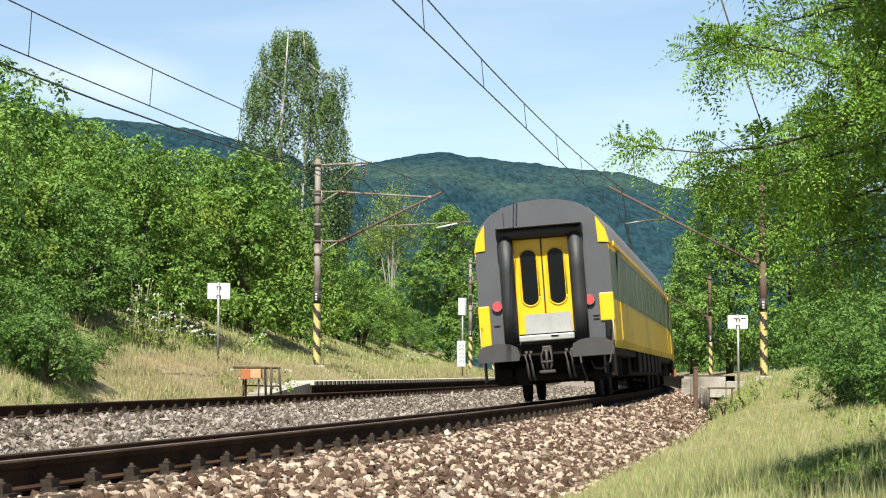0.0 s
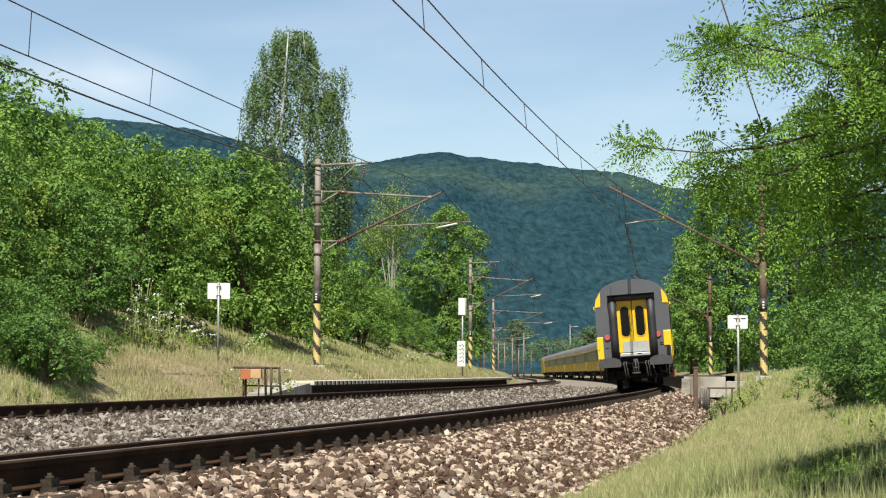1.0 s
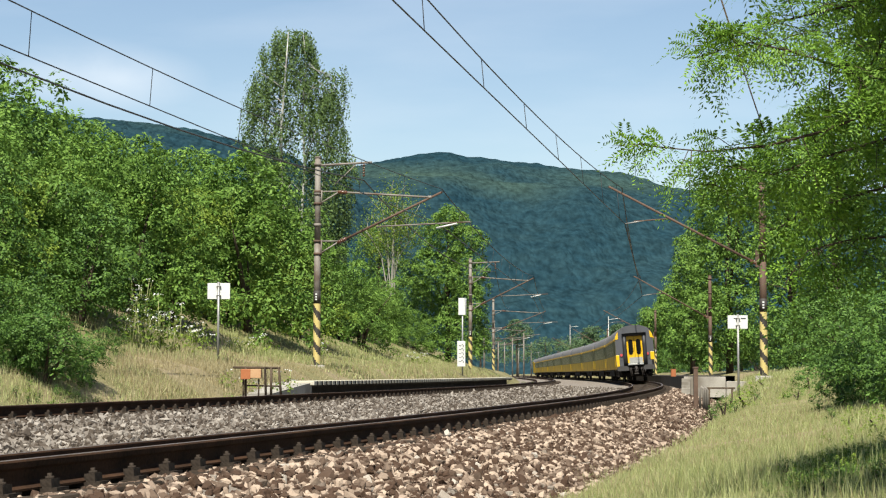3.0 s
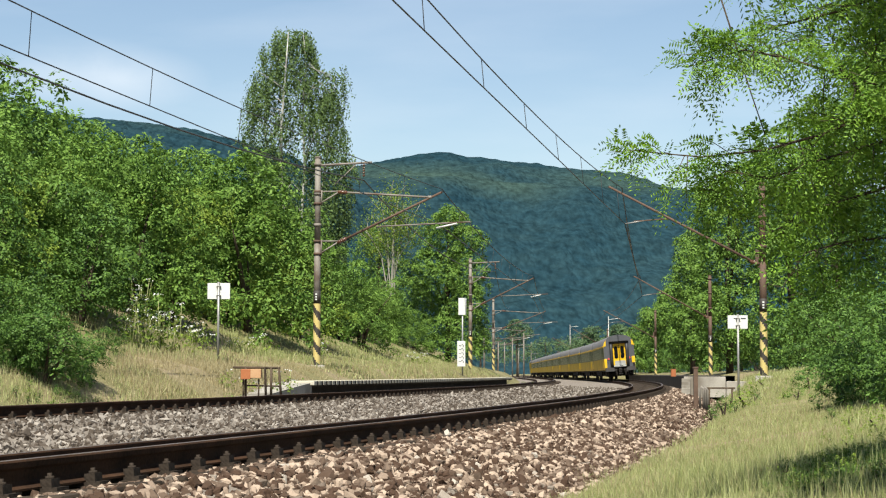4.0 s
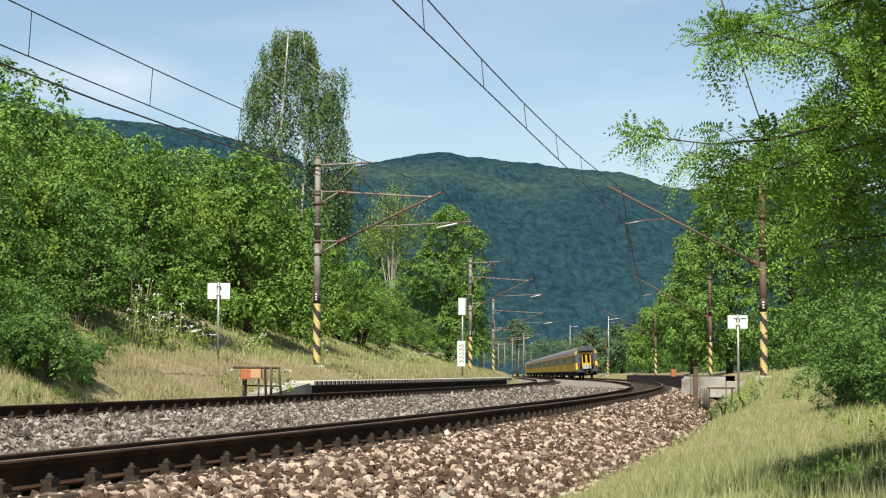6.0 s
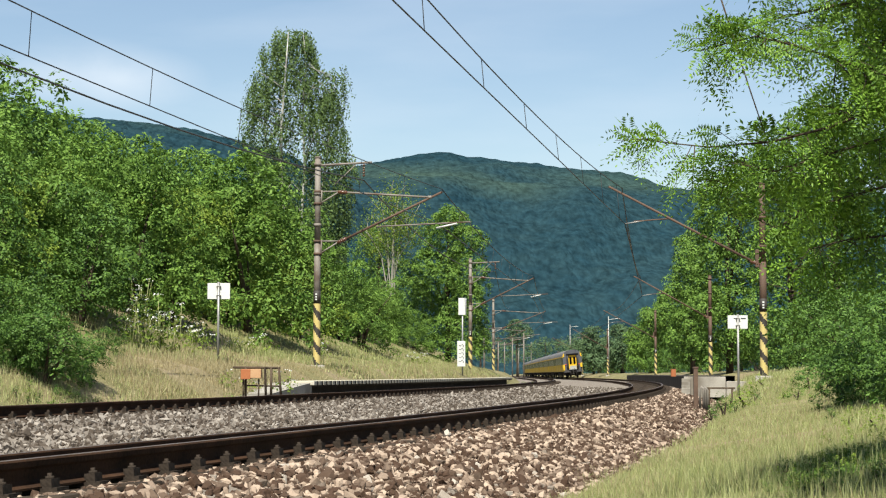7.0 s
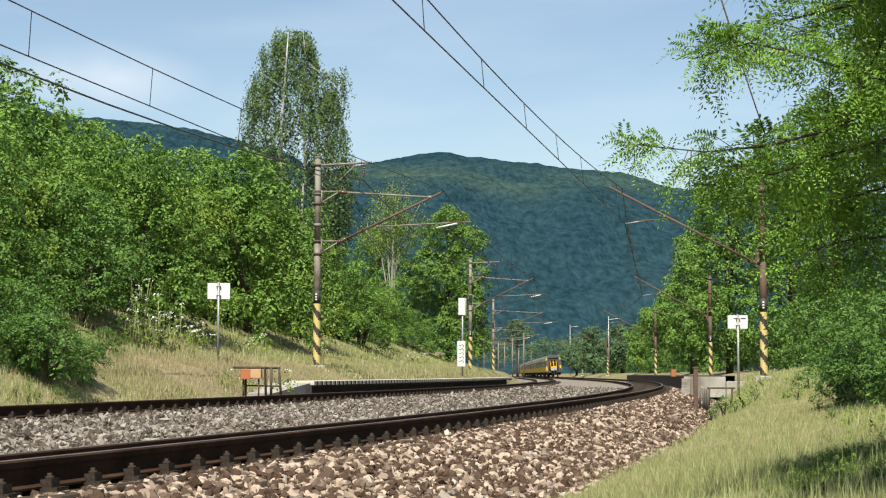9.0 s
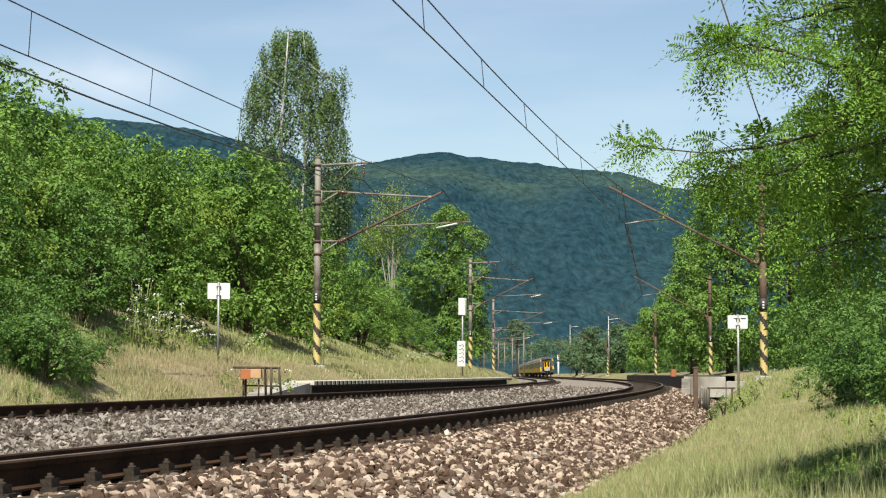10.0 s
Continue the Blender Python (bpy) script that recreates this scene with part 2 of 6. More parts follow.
# ---------- building helpers ----------
def mesh_of(name, verts, faces, mats, smooth=False, index=None):
    me = bpy.data.meshes.new(name)
    me.from_pydata([tuple(v) for v in verts] if not isinstance(verts, np.ndarray) else verts.tolist(), [],
                   faces.tolist() if isinstance(faces, np.ndarray) else faces)
    for m in mats if isinstance(mats, (list, tuple)) else [mats]:
        me.materials.append(m)
    if index is not None:
        me.polygons.foreach_set("material_index", np.asarray(index, dtype=np.int32))
    if smooth:
        me.polygons.foreach_set("use_smooth", np.ones(len(me.polygons), dtype=bool))
    me.update()
    return me


def piece(name, verts, faces, mats, parent=None, label="", smooth=False, index=None):
    ob = new(name, mesh_of(name, verts, faces, mats, smooth, index))
    if parent:
        ob.parent = parent
    return tagged(ob, label) if label else ob


def part(name, bm, mats, parent=None, label="", smooth=False):
    me = bpy.data.meshes.new(name)
    bm.normal_update()
    if smooth:
        for f in bm.faces:
            f.smooth = True
    bm.to_mesh(me)
    bm.free()
    for m in mats if isinstance(mats, (list, tuple)) else [mats]:
        me.materials.append(m)
    ob = new(name, me)
    if parent:
        ob.parent = parent
    return tagged(ob, label) if label else ob


def box(bm, x0, x1, y0, y1, z0, z1, bevel=0.0, mi=0):
    r = bmesh.ops.create_cube(bm, size=1.0)
    vs = r["verts"]
    for v in vs:
        v.co = Vector(((x0 + x1) / 2 + v.co.x * (x1 - x0), (y0 + y1) / 2 + v.co.y * (y1 - y0), (z0 + z1) / 2 + v.co.z * (z1 - z0)))
    fs = {f for v in vs for f in v.link_faces}
    for f in fs:
        f.material_index = mi
    if bevel:
        es = list({e for v in vs for e in v.link_edges})
        bmesh.ops.bevel(bm, geom=es, offset=bevel, segments=2, affect="EDGES", profile=0.5)
    return vs


def tube(bm, a, b, r0, r1=None, n=10, cap=True, mi=0):
    a, b = Vector(a), Vector(b)
    r1 = r0 if r1 is None else r1
    q = (b - a).to_track_quat("Z", "Y")
    rings = []
    for c, r in ((a, r0), (b, r1)):
        rings.append([bm.verts.new(c + q @ Vector((r * math.cos(2 * math.pi * i / n), r * math.sin(2 * math.pi * i / n), 0))) for i in range(n)])
    for i in range(n):
        f = bm.faces.new((rings[0][i], rings[0][(i + 1) % n], rings[1][(i + 1) % n], rings[1][i]))
        f.material_index, f.smooth = mi, True
    if cap:
        bm.faces.new(rings[0][::-1]).material_index = mi
        bm.faces.new(rings[1]).material_index = mi


def pipe(bm, pts, radii, n=8, mi=0):
    """A bent, tapered tube through the points."""
    pts = [Vector(p) for p in pts]
    radii = radii if isinstance(radii, (list, tuple)) else [radii] * len(pts)
    rings = []
    for i, p in enumerate(pts):
        t = (pts[min(i + 1, len(pts) - 1)] - pts[max(i - 1, 0)]).normalized()
        u = t.cross(Vector((0.13, 0.31, 0.94)))
        if u.length < 1e-3:
            u = t.cross(Vector((1, 0, 0)))
        u.normalize()
        w = t.cross(u)
        rings.append([bm.verts.new(p + radii[i] * (math.cos(2 * math.pi * k / n) * u + math.sin(2 * math.pi * k / n) * w)) for k in range(n)])
    for a, b in zip(rings, rings[1:]):
        for k in range(n):
            f = bm.faces.new((a[k], a[(k + 1) % n], b[(k + 1) % n], b[k]))
            f.material_index, f.smooth = mi, True
    bm.faces.new(rings[0][::-1]).material_index = mi
    bm.faces.new(rings[-1]).material_index = mi


def panel(bm, outline, y0, y1, mi=0):
    """An outline in x and z, thick from y0 to y1."""
    a = [bm.verts.new((x, y0, z)) for x, z in outline]
    b = [bm.verts.new((x, y1, z)) for x, z in outline]
    bm.faces.new(a).material_index = mi
    bm.faces.new(b[::-1]).material_index = mi
    for i in range(len(a)):
        j = (i + 1) % len(a)
        bm.faces.new((a[j], a[i], b[i], b[j])).material_index = mi


# ---------- the line of the railway ----------
PHI, K0, K1, K2, S1 = 0.23115, 0.00168016, -6.5981e-6, -3.5e-5, 230.0
CANT, GRADE, TRACK2 = 0.1088, 0.00034, -6.705
LINE_S = np.arange(-60.0, 900.0, 0.25)
_t = np.minimum(LINE_S, S1)
LINE_TH = PHI - (K0 * _t + 0.5 * K1 * _t * _t) - np.maximum(LINE_S - S1, 0) * K2
_i0 = int(round(60 / 0.25))
_cx = np.concatenate([[0], np.cumsum((np.sin(LINE_TH[1:]) + np.sin(LINE_TH[:-1])) * 0.125)])
_cy = np.concatenate([[0], np.cumsum((np.cos(LINE_TH[1:]) + np.cos(LINE_TH[:-1])) * 0.125)])
LINE_X = _cx - _cx[_i0] - 3.691
LINE_Y = _cy - _cy[_i0] + 8.0


def mid(s):
    return np.interp(s, LINE_S, LINE_X), np.interp(s, LINE_S, LINE_Y), np.interp(s, LINE_S, LINE_TH)


def spot(s, d, z=0.0):
    """The place at s along the first track, d metres to its right."""
    x, y, t = mid(s)
    return Vector((x + math.cos(t) * d, y - math.sin(t) * d, z))


def centre_x(y):
    return np.interp(y, LINE_Y, LINE_X)


def s_of(y):
    return float(np.interp(y, LINE_Y, LINE_S))


LEFT_D = [-400, -120, -60, -30, -22, -17, -13.5, -11.5, -10.4, -9.3, -8.9]
LEFT_Z = [30, 14, 8.5, 5.6, 4.4, 2.9, 1.35, 0.95, 0.70, 0.05, -0.2]
RIGHT_D = [-0.5, 1.8, 3.0, 3.9, 5.0, 6.2, 8.5, 13.0, 30.0, 120.0, 400.0]
RIGHT_Z = [-0.4, -0.4, -0.47, -0.36, -0.22, 0.02, 0.38, 0.7, 2.0, 6.0, 12.0]


def ground_z(d, y):
    z = np.interp(d, LEFT_D + RIGHT_D, LEFT_Z + RIGHT_Z)
    far = np.clip((y - 30) / 30, 0, 1) * np.clip((d - 3.1) / 1.2, 0, 1)
    z = z + 0.74 * far * np.clip((14 - d) / 8, 0, 1)
    fade = np.clip((y - 170) / 150, 0, 1)
    return z * (1 - fade) + np.clip(z, -0.3, 1.0) * fade


def ground_at(x, y):
    return float(ground_z(x - centre_x(y), y))


# ---------- ground, hills, ballast ----------
def build_ground():
    ys = np.concatenate([np.arange(-60, 140, 1.0), np.arange(140, 420, 8.0), np.arange(420, 2600, 80.0)])
    ds = np.array([-1500, -900, -400, -250, -120, -80, -60, -45, -36, -30, -26, -22, -19, -17, -15, -13.5, -12.5, -11.5, -10.9, -10.4, -9.8, -9.3, -8.9,
                   -6, -2, 1.8, 2.4, 3.0, 3.4, 3.9, 4.4, 5, 5.6, 6.2, 7, 8.5, 10, 13, 18, 30, 60, 120, 400, 900, 1500], dtype=float)
    verts, faces = [], []
    for y in ys:
        cx = float(centre_x(y))
        for d in ds:
            z = float(ground_z(d, y))
            if y < 200 and (d < -9 or d > 3):
                z += (0.04 if d > 0 else 0.10) * noise.noise(Vector((cx + d, y, 0)) * 0.9) + 0.25 * noise.noise(Vector((cx + d, y, 3)) * 0.22) * min(1, abs(d) / (14 if d < 0 else 40))
            verts.append((cx + d, y, z))
    n = len(ds)
    for i in range(len(ys) - 1):
        for j in range(n - 1):
            faces.append((i * n + j, i * n + j + 1, (i + 1) * n + j + 1, (i + 1) * n + j))
    ob = piece("ground", verts, faces, M_SOIL, smooth=True)
    tagged(ob, "grassy soil with dry straw patches and sloping banks", "ground", kind="structure")


GOLD = (1 + 5 ** 0.5) / 2
ICO = np.array([(-1, GOLD, 0), (1, GOLD, 0), (-1, -GOLD, 0), (1, -GOLD, 0), (0, -1, GOLD), (0, 1, GOLD), (0, -1, -GOLD), (0, 1, -GOLD), (GOLD, 0, -1), (GOLD, 0, 1), (-GOLD, 0, -1), (-GOLD, 0, 1)]) / 1.902
ICO_TRI = np.array([(0, 11, 5), (0, 5, 1), (0, 1, 7), (0, 7, 10), (0, 10, 11), (1, 5, 9), (5, 11, 4), (11, 10, 2), (10, 7, 6), (7, 1, 8),
                    (3, 9, 4), (3, 4, 2), (3, 2, 6), (3, 6, 8), (3, 8, 9), (4, 9, 5), (2, 4, 11), (6, 2, 10), (8, 6, 7), (9, 8, 1)])


def build_hills():
    def ridge(name, dist, px, py, depth, seed, label, drop):
        # crest given as (view slope across, view slope up)
        nx, ny = 480, 80
        verts, faces = [], []
        xs = np.linspace(px[0], px[-1], nx)
        top = np.interp(xs, px, py)
        for j in range(ny):
            t = j / (ny - 1)
            yy = dist - depth * (1 - t)
            for i in range(nx):
                crest = top[i] * dist
                prof = math.sin(t * math.pi / 2) ** 1.15
                x = xs[i] * dist
                z = drop + (crest + 5) * prof
                z += 10 * noise.fractal(Vector((x / 160, yy / 160, seed)), 0.9, 2.0, 4) * min(1, 3 * (1 - t) + 0.15) * min(1, 4 * t)
                z += 6 * noise.noise(Vector((x / 70, yy / 130, seed + 4))) * min(1, 4 * (1 - t)) * min(1, 4 * t)
                z += 1.4 * noise.noise(Vector((x / 7.0, yy / 40, seed + 9)))
                verts.append((x, yy, z))
        for j in range(ny - 1):
            for i in range(nx - 1):
                a = j * nx + i
                faces.append((a, a + 1, a + nx + 1, a + nx))
        base = len(verts)
        for i in range(nx):
            verts.append((xs[i] * dist, dist + 200, -20))
        for i in range(nx - 1):
            a = (ny - 1) * nx + i
            faces.append((a, a + 1, base + i + 1, base + i))
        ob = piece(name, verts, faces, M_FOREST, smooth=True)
        tagged(ob, label, "hill", kind="structure")

    f = 3149.0
    hx = [(-200, 330), (300, 330), (560, 305), (620, 290), (660, 283), (720, 274), (790, 270), (850, 276), (900, 285), (1000, 294), (1100, 305), (1150, 318),
          (1240, 325), (1400, 330), (1568, 345), (1900, 380)]
    ridge("backdrop_hill", 1900.0, [(x - 784) / f for x, _ in hx], [(663.3 - y) / f for _, y in hx], 800, 2.0, "wooded mountain ridge under a summer sky, blue haze in its colour", -15.0)
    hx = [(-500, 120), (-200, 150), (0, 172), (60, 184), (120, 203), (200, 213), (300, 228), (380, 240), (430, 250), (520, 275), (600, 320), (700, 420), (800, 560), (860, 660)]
    ridge("backdrop_hill", 1400.0, [(x - 784) / f for x, _ in hx], [(663.3 - y) / f for _, y in hx], 500, 11.0, "wooded shoulder of a nearer green hill, blue haze in its colour", -7.0)


BED = [(-9.4, -0.22), (-8.6, -0.14), (-7.9, -0.14), (-7.45, -0.15), (-5.95, -0.06), (-5.4, -0.05), (-4.9, -0.05), (-3.5, -0.14), (-1.7, -0.17), (-1.2, -0.2), (-0.75, -0.21), (0.75, -0.105), (1.2, -0.10),
       (1.5, -0.115), (2.2, -0.28), (3.0, -0.47), (3.4, -0.57)]
BED_D = [b[0] for b in BED]
BED_Z = [b[1] for b in BED]


def bed_z(d):
    return np.interp(d, BED_D, BED_Z)


def build_ballast():
    ss = np.concatenate([np.arange(-40, 90, 0.5), np.arange(90, 880, 4.0)])
    ds = np.array(sorted(set(BED_D) | set(np.arange(-8.5, 3.2, 0.5).round(2))))
    verts, faces = [], []
    for s in ss:
        for d in ds:
            z = float(bed_z(d)) + GRADE * s + 0.018 * noise.noise(Vector((s * 2.3, d * 2.3, 1)))
            verts.append(spot(s, d, z))
    n = len(ds)
    for i in range(len(ss) - 1):
        for j in range(n - 1):
            faces.append((i * n + j, i * n + j + 1, (i + 1) * n + j + 1, (i + 1) * n + j))
    ob = piece("ballast_bed", verts, faces, M_GRAVEL, smooth=True)
    tagged(ob, "bed of crushed stone under two railway tracks", "ballast", kind="structure")


RAIL_SECTION = [(-0.075, -0.172), (0.075, -0.172), (0.075, -0.160), (0.02, -0.145), (0.009, -0.12), (0.009, -0.06), (0.034, -0.045), (0.036, -0.012), (0.026, 0.0),
                (-0.026, 0.0), (-0.036, -0.012), (-0.034, -0.045), (-0.009, -0.06), (-0.009, -0.12), (-0.02, -0.145), (-0.075, -0.160)]


def build_rail(d, z, label):
    ss = np.concatenate([np.arange(-40, 200, 1.0), np.arange(200, 880, 5.0)])
    k = len(RAIL_SECTION)
    verts, faces, index = [], [], []
    for s in ss:
        for a, b in RAIL_SECTION:
            verts.append(spot(s, d + a, z + b + GRADE * s))
    for i in range(len(ss) - 1):
        for j in range(k):
            jj = (j + 1) % k
            faces.append((i * k + j, i * k + jj, (i + 1) * k + jj, (i + 1) * k + j))
            index.append(1 if j in (8,) else 0)
    ob = piece("rail", verts, faces, [M_RAIL, M_RAILTOP], index=index)
    tagged(ob, label, "rail", group="rails of the two tracks")
    return ob


def build_tracks():
    rails = [build_rail(0.75, CANT, "rusty steel rail with worn head on fastened sleepers"),
             build_rail(-0.75, 0.0, "reddish rusty steel rail with worn head"),
             build_rail(TRACK2 + 0.75, 0.1515, "dark rusty rail beside pale gravel"),
             build_rail(TRACK2 - 0.75, 0.0515, "dark rusty rail near the low platform")]
    # a rail fastening: rib plate, two clamps and bolts
    bm = bmesh.new()
    box(bm, -0.17, 0.17, -0.08, 0.08, -0.20, -0.176)
    for sx in (-1, 1):
        box(bm, sx * 0.09 - 0.035, sx * 0.09 + 0.035, -0.055, 0.055, -0.178, -0.125)
        tube(bm, (sx * 0.09, 0, -0.13), (sx * 0.09, 0, -0.092), 0.018, 0.015, 6)
        tube(bm, (sx * 0.09, 0, -0.13), (sx * 0.09, 0, -0.11), 0.03, 0.028, 6)
    proto = part("fastening", bm, M_CLIP, rails[0])
    clip_mesh = proto.data
    bpy.data.objects.remove(proto)
    bm = bmesh.new()
    box(bm, -1.25, 1.25, -0.13, 0.13, -0.40, -0.198, 0.02)
    sl = part("sleeper", bm, M_SLEEPER)
    sleeper_mesh = sl.data
    bpy.data.objects.remove(sl)
    lean = math.atan2(CANT, 1.5)
    for track, (d0, z0) in enumerate(((0.0, CANT / 2), (TRACK2, 0.1015))):
        n0 = -26.59 if track else -3.354
        first = -20 if track else -14
        holder = tagged(new("track_sleepers"), "row of weathered sleepers half buried in ballast", "sleepers")
        holder.matrix_world = Matrix.Translation(spot(0, d0, 0))
        inv = holder.matrix_world.inverted()
        for i in range(first, 250):
            s = (i - n0) * 0.6007
            if s < -12 or s > 150:
                continue
            x, y, t = mid(s)
            m = Matrix.Translation(spot(s, d0, z0 + GRADE * s)) @ Matrix.Rotation(-t, 4, "Z") @ Matrix.Rotation(-lean, 4, "Y")
            ob = new("sleeper", sleeper_mesh)
            ob.parent = holder
            ob.matrix_basis = inv @ m
            for k, dd in enumerate((0.75, -0.75)):
                if k and (s > 60 or track):
                    continue
                cl = new("fastening", clip_mesh)
                cl.parent = rails[track * 2 + k]
                cl.matrix_basis = m @ Matrix.Translation((dd, 0, 0))


# ---------- train ----------
COACH = 26.4
S_TAIL, V_TRAIN, A_TRAIN = 28.02, 30.147, 0.36484


def body_section(half):
    pts = [(-half * 0.97, 0.98), (-half, 1.12), (-half, 1.95), (-half * 0.995, 2.95), (-half * 0.985, 3.12)]
    for k in range(1, 12):
        a = math.pi - math.pi * k / 12
        pts.append((half * 0.985 * math.copysign(abs(math.cos(a)) ** 0.86, math.cos(a)), 3.12 + 0.93 * math.sin(a) ** 0.92))
    pts += [(-x, z) for x, z in pts[:5][::-1]]
    return pts


def build_coach(tail=False):
    coach = new("train_coach")
    # shell lofted with narrowed ends
    ys = [0.12, 0.13, 3.2, 3.3, 23.0, 23.1, 26.25]
    hw = [1.345, 1.358, 1.41, 1.4125, 1.4125, 1.41, 1.358]
    bm = bmesh.new()
    rings = []
    for y, h in zip(ys, hw):
        rings.append([bm.verts.new((x, y, z)) for x, z in body_section(h)])
    k = len(rings[0])
    for a, b in zip(rings, rings[1:]):
        for i in range(k - 1):
            f = bm.faces.new((a[i], a[i + 1], b[i + 1], b[i]))
            zc = (a[i].co.z + a[i + 1].co.z) / 2
            f.material_index = 0 if zc < 1.97 else (1 if zc < 3.0 else (3 if zc < 3.06 else 2))
            f.smooth = zc > 3.1
        f = bm.faces.new((a[k - 1], a[0], b[0], b[k - 1]))
        f.material_index = 4
    bm.faces.new(rings[-1]).material_index = 5
    bm.faces.new(rings[0][::-1]).material_index = 5
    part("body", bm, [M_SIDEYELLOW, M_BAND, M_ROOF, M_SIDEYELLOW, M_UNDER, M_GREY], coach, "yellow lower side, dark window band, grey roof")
    # cant rail line and side windows
    for sx in (-1, 1):
        bm = bmesh.new()
        box(bm, sx * 1.405 - 0.02, sx * 1.405 + 0.02, 0.6, 25.8, 3.03, 3.13, 0.01)
        part("cant_rail", bm, M_YELLOW, coach)
        for i in range(10):
            y0 = 4.2 + i * 1.82
            bm = bmesh.new()
            x = sx * 1.412
            box(bm, x - 0.012, x + 0.012, y0, y0 + 1.35, 2.02, 2.86, 0.008)
            part("window", bm, M_SIDEGLASS, coach)
        for y0 in (1.6, 23.9):
            bm = bmesh.new()
            x = sx * 1.395
            box(bm, x - 0.012, x + 0.012, y0, y0 + 0.9, 1.15, 1.94, 0.01)
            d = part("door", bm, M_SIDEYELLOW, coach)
            bm = bmesh.new()
            box(bm, x - 0.012, x + 0.012, y0, y0 + 0.9, 1.945, 3.0, 0.01)
            part("door_upper", bm, M_BAND, d)
            bm = bmesh.new()
            box(bm, x - 0.02, x + 0.02, y0 + 0.22, y0 + 0.68, 1.95, 2.8, 0.01)
            part("door_window", bm, M_SIDEGLASS, d)
    # bogies, wheels, underframe boxes
    for yb in (3.7, 22.7):
        bm = bmesh.new()
        for sx in (-1, 1):
            box(bm, sx * 1.0 - 0.07, sx * 1.0 + 0.07, yb - 1.75, yb + 1.75, 0.42, 0.66, 0.03)
            for dy in (-0.55, 0.55):
                tube(bm, (sx * 1.02, yb + dy, 0.4), (sx * 1.02, yb + dy, 0.95), 0.13, n=10)
        box(bm, -1.0, 1.0, yb - 0.3, yb + 0.3, 0.55, 0.85, 0.04)
        box(bm, -0.95, 0.95, yb - 1.7, yb - 1.55, 0.45, 0.6, 0.02)
        bogie = part("bogie", bm, M_UNDER, coach)
        for dy in (-1.25, 1.25):
            bm = bmesh.new()
            tube(bm, (-0.8, yb + dy, 0.46), (0.8, yb + dy, 0.46), 0.08, n=8)
            for sx in (-1, 1):
                tube(bm, (sx * 0.69, yb + dy, 0.46), (sx * 0.82, yb + dy, 0.46), 0.46, 0.45, 28)
            part("wheelset", bm, M_UNDER, bogie)
    bm = bmesh.new()
    box(bm, -1.15, 1.15, 6.8, 19.5, 0.45, 1.0, 0.05)
    box(bm, -1.3, 1.3, 0.4, 26.0, 0.85, 1.02, 0.03)
    for i in range(6):
        for sx in (-1, 1):
            box(bm, sx * 1.28 - 0.07, sx * 1.28 + 0.07, 7.4 + i * 2.0, 8.6 + i * 2.0, 0.5, 1.0, 0.03)
    part("underframe", bm, M_UNDER, coach)
    # end: gangway bellows
    for sx in (-1, 1):
        bm = bmesh.new()
        pipe(bm, [(sx * 0.70, -0.06, 1.2), (sx * 0.70, -0.06, 1.9), (sx * 0.70, -0.06, 2.6), (sx * 0.70, -0.05, 3.32)], 0.15, 14)
        part("bellows_roll", bm, M_RUBBER, coach)
    bm = bmesh.new()
    pipe(bm, [(-0.86, -0.06, 3.36), (-0.5, -0.07, 3.385), (0.0, -0.07, 3.39), (0.5, -0.07, 3.385), (0.86, -0.06, 3.36)], 0.125, 14)
    box(bm, -0.85, 0.85, -0.36, 0.12, 3.465, 3.495, 0.01)
    part("bellows_hood", bm, M_RUBBER, coach)
    for sx in (-1, 1):
        tp = M_BUFFER
        bm = bmesh.new()
        cx = sx * 0.93
        out = [(cx - 0.40, 0.84), (cx + 0.40, 0.84), (cx + 0.42, 0.95), (cx + 0.38, 1.10), (cx + 0.24, 1.17), (cx, 1.20), (cx - 0.24, 1.17), (cx - 0.38, 1.10), (cx - 0.42, 0.95)]
        panel(bm, out, -0.50, -0.44)
        tube(bm, (cx, -0.46, 1.02), (cx, 0.15, 1.02), 0.13, 0.17, 14)
        part("buffer", bm, tp, coach, "worn grey buffer plate")
    if tail:
        build_coach_end(coach)
    tagged(coach, "yellow and dark grey express passenger coach" + (" seen from its tail end" if tail else ""), "train coach", group="coaches of the train")
    return coach


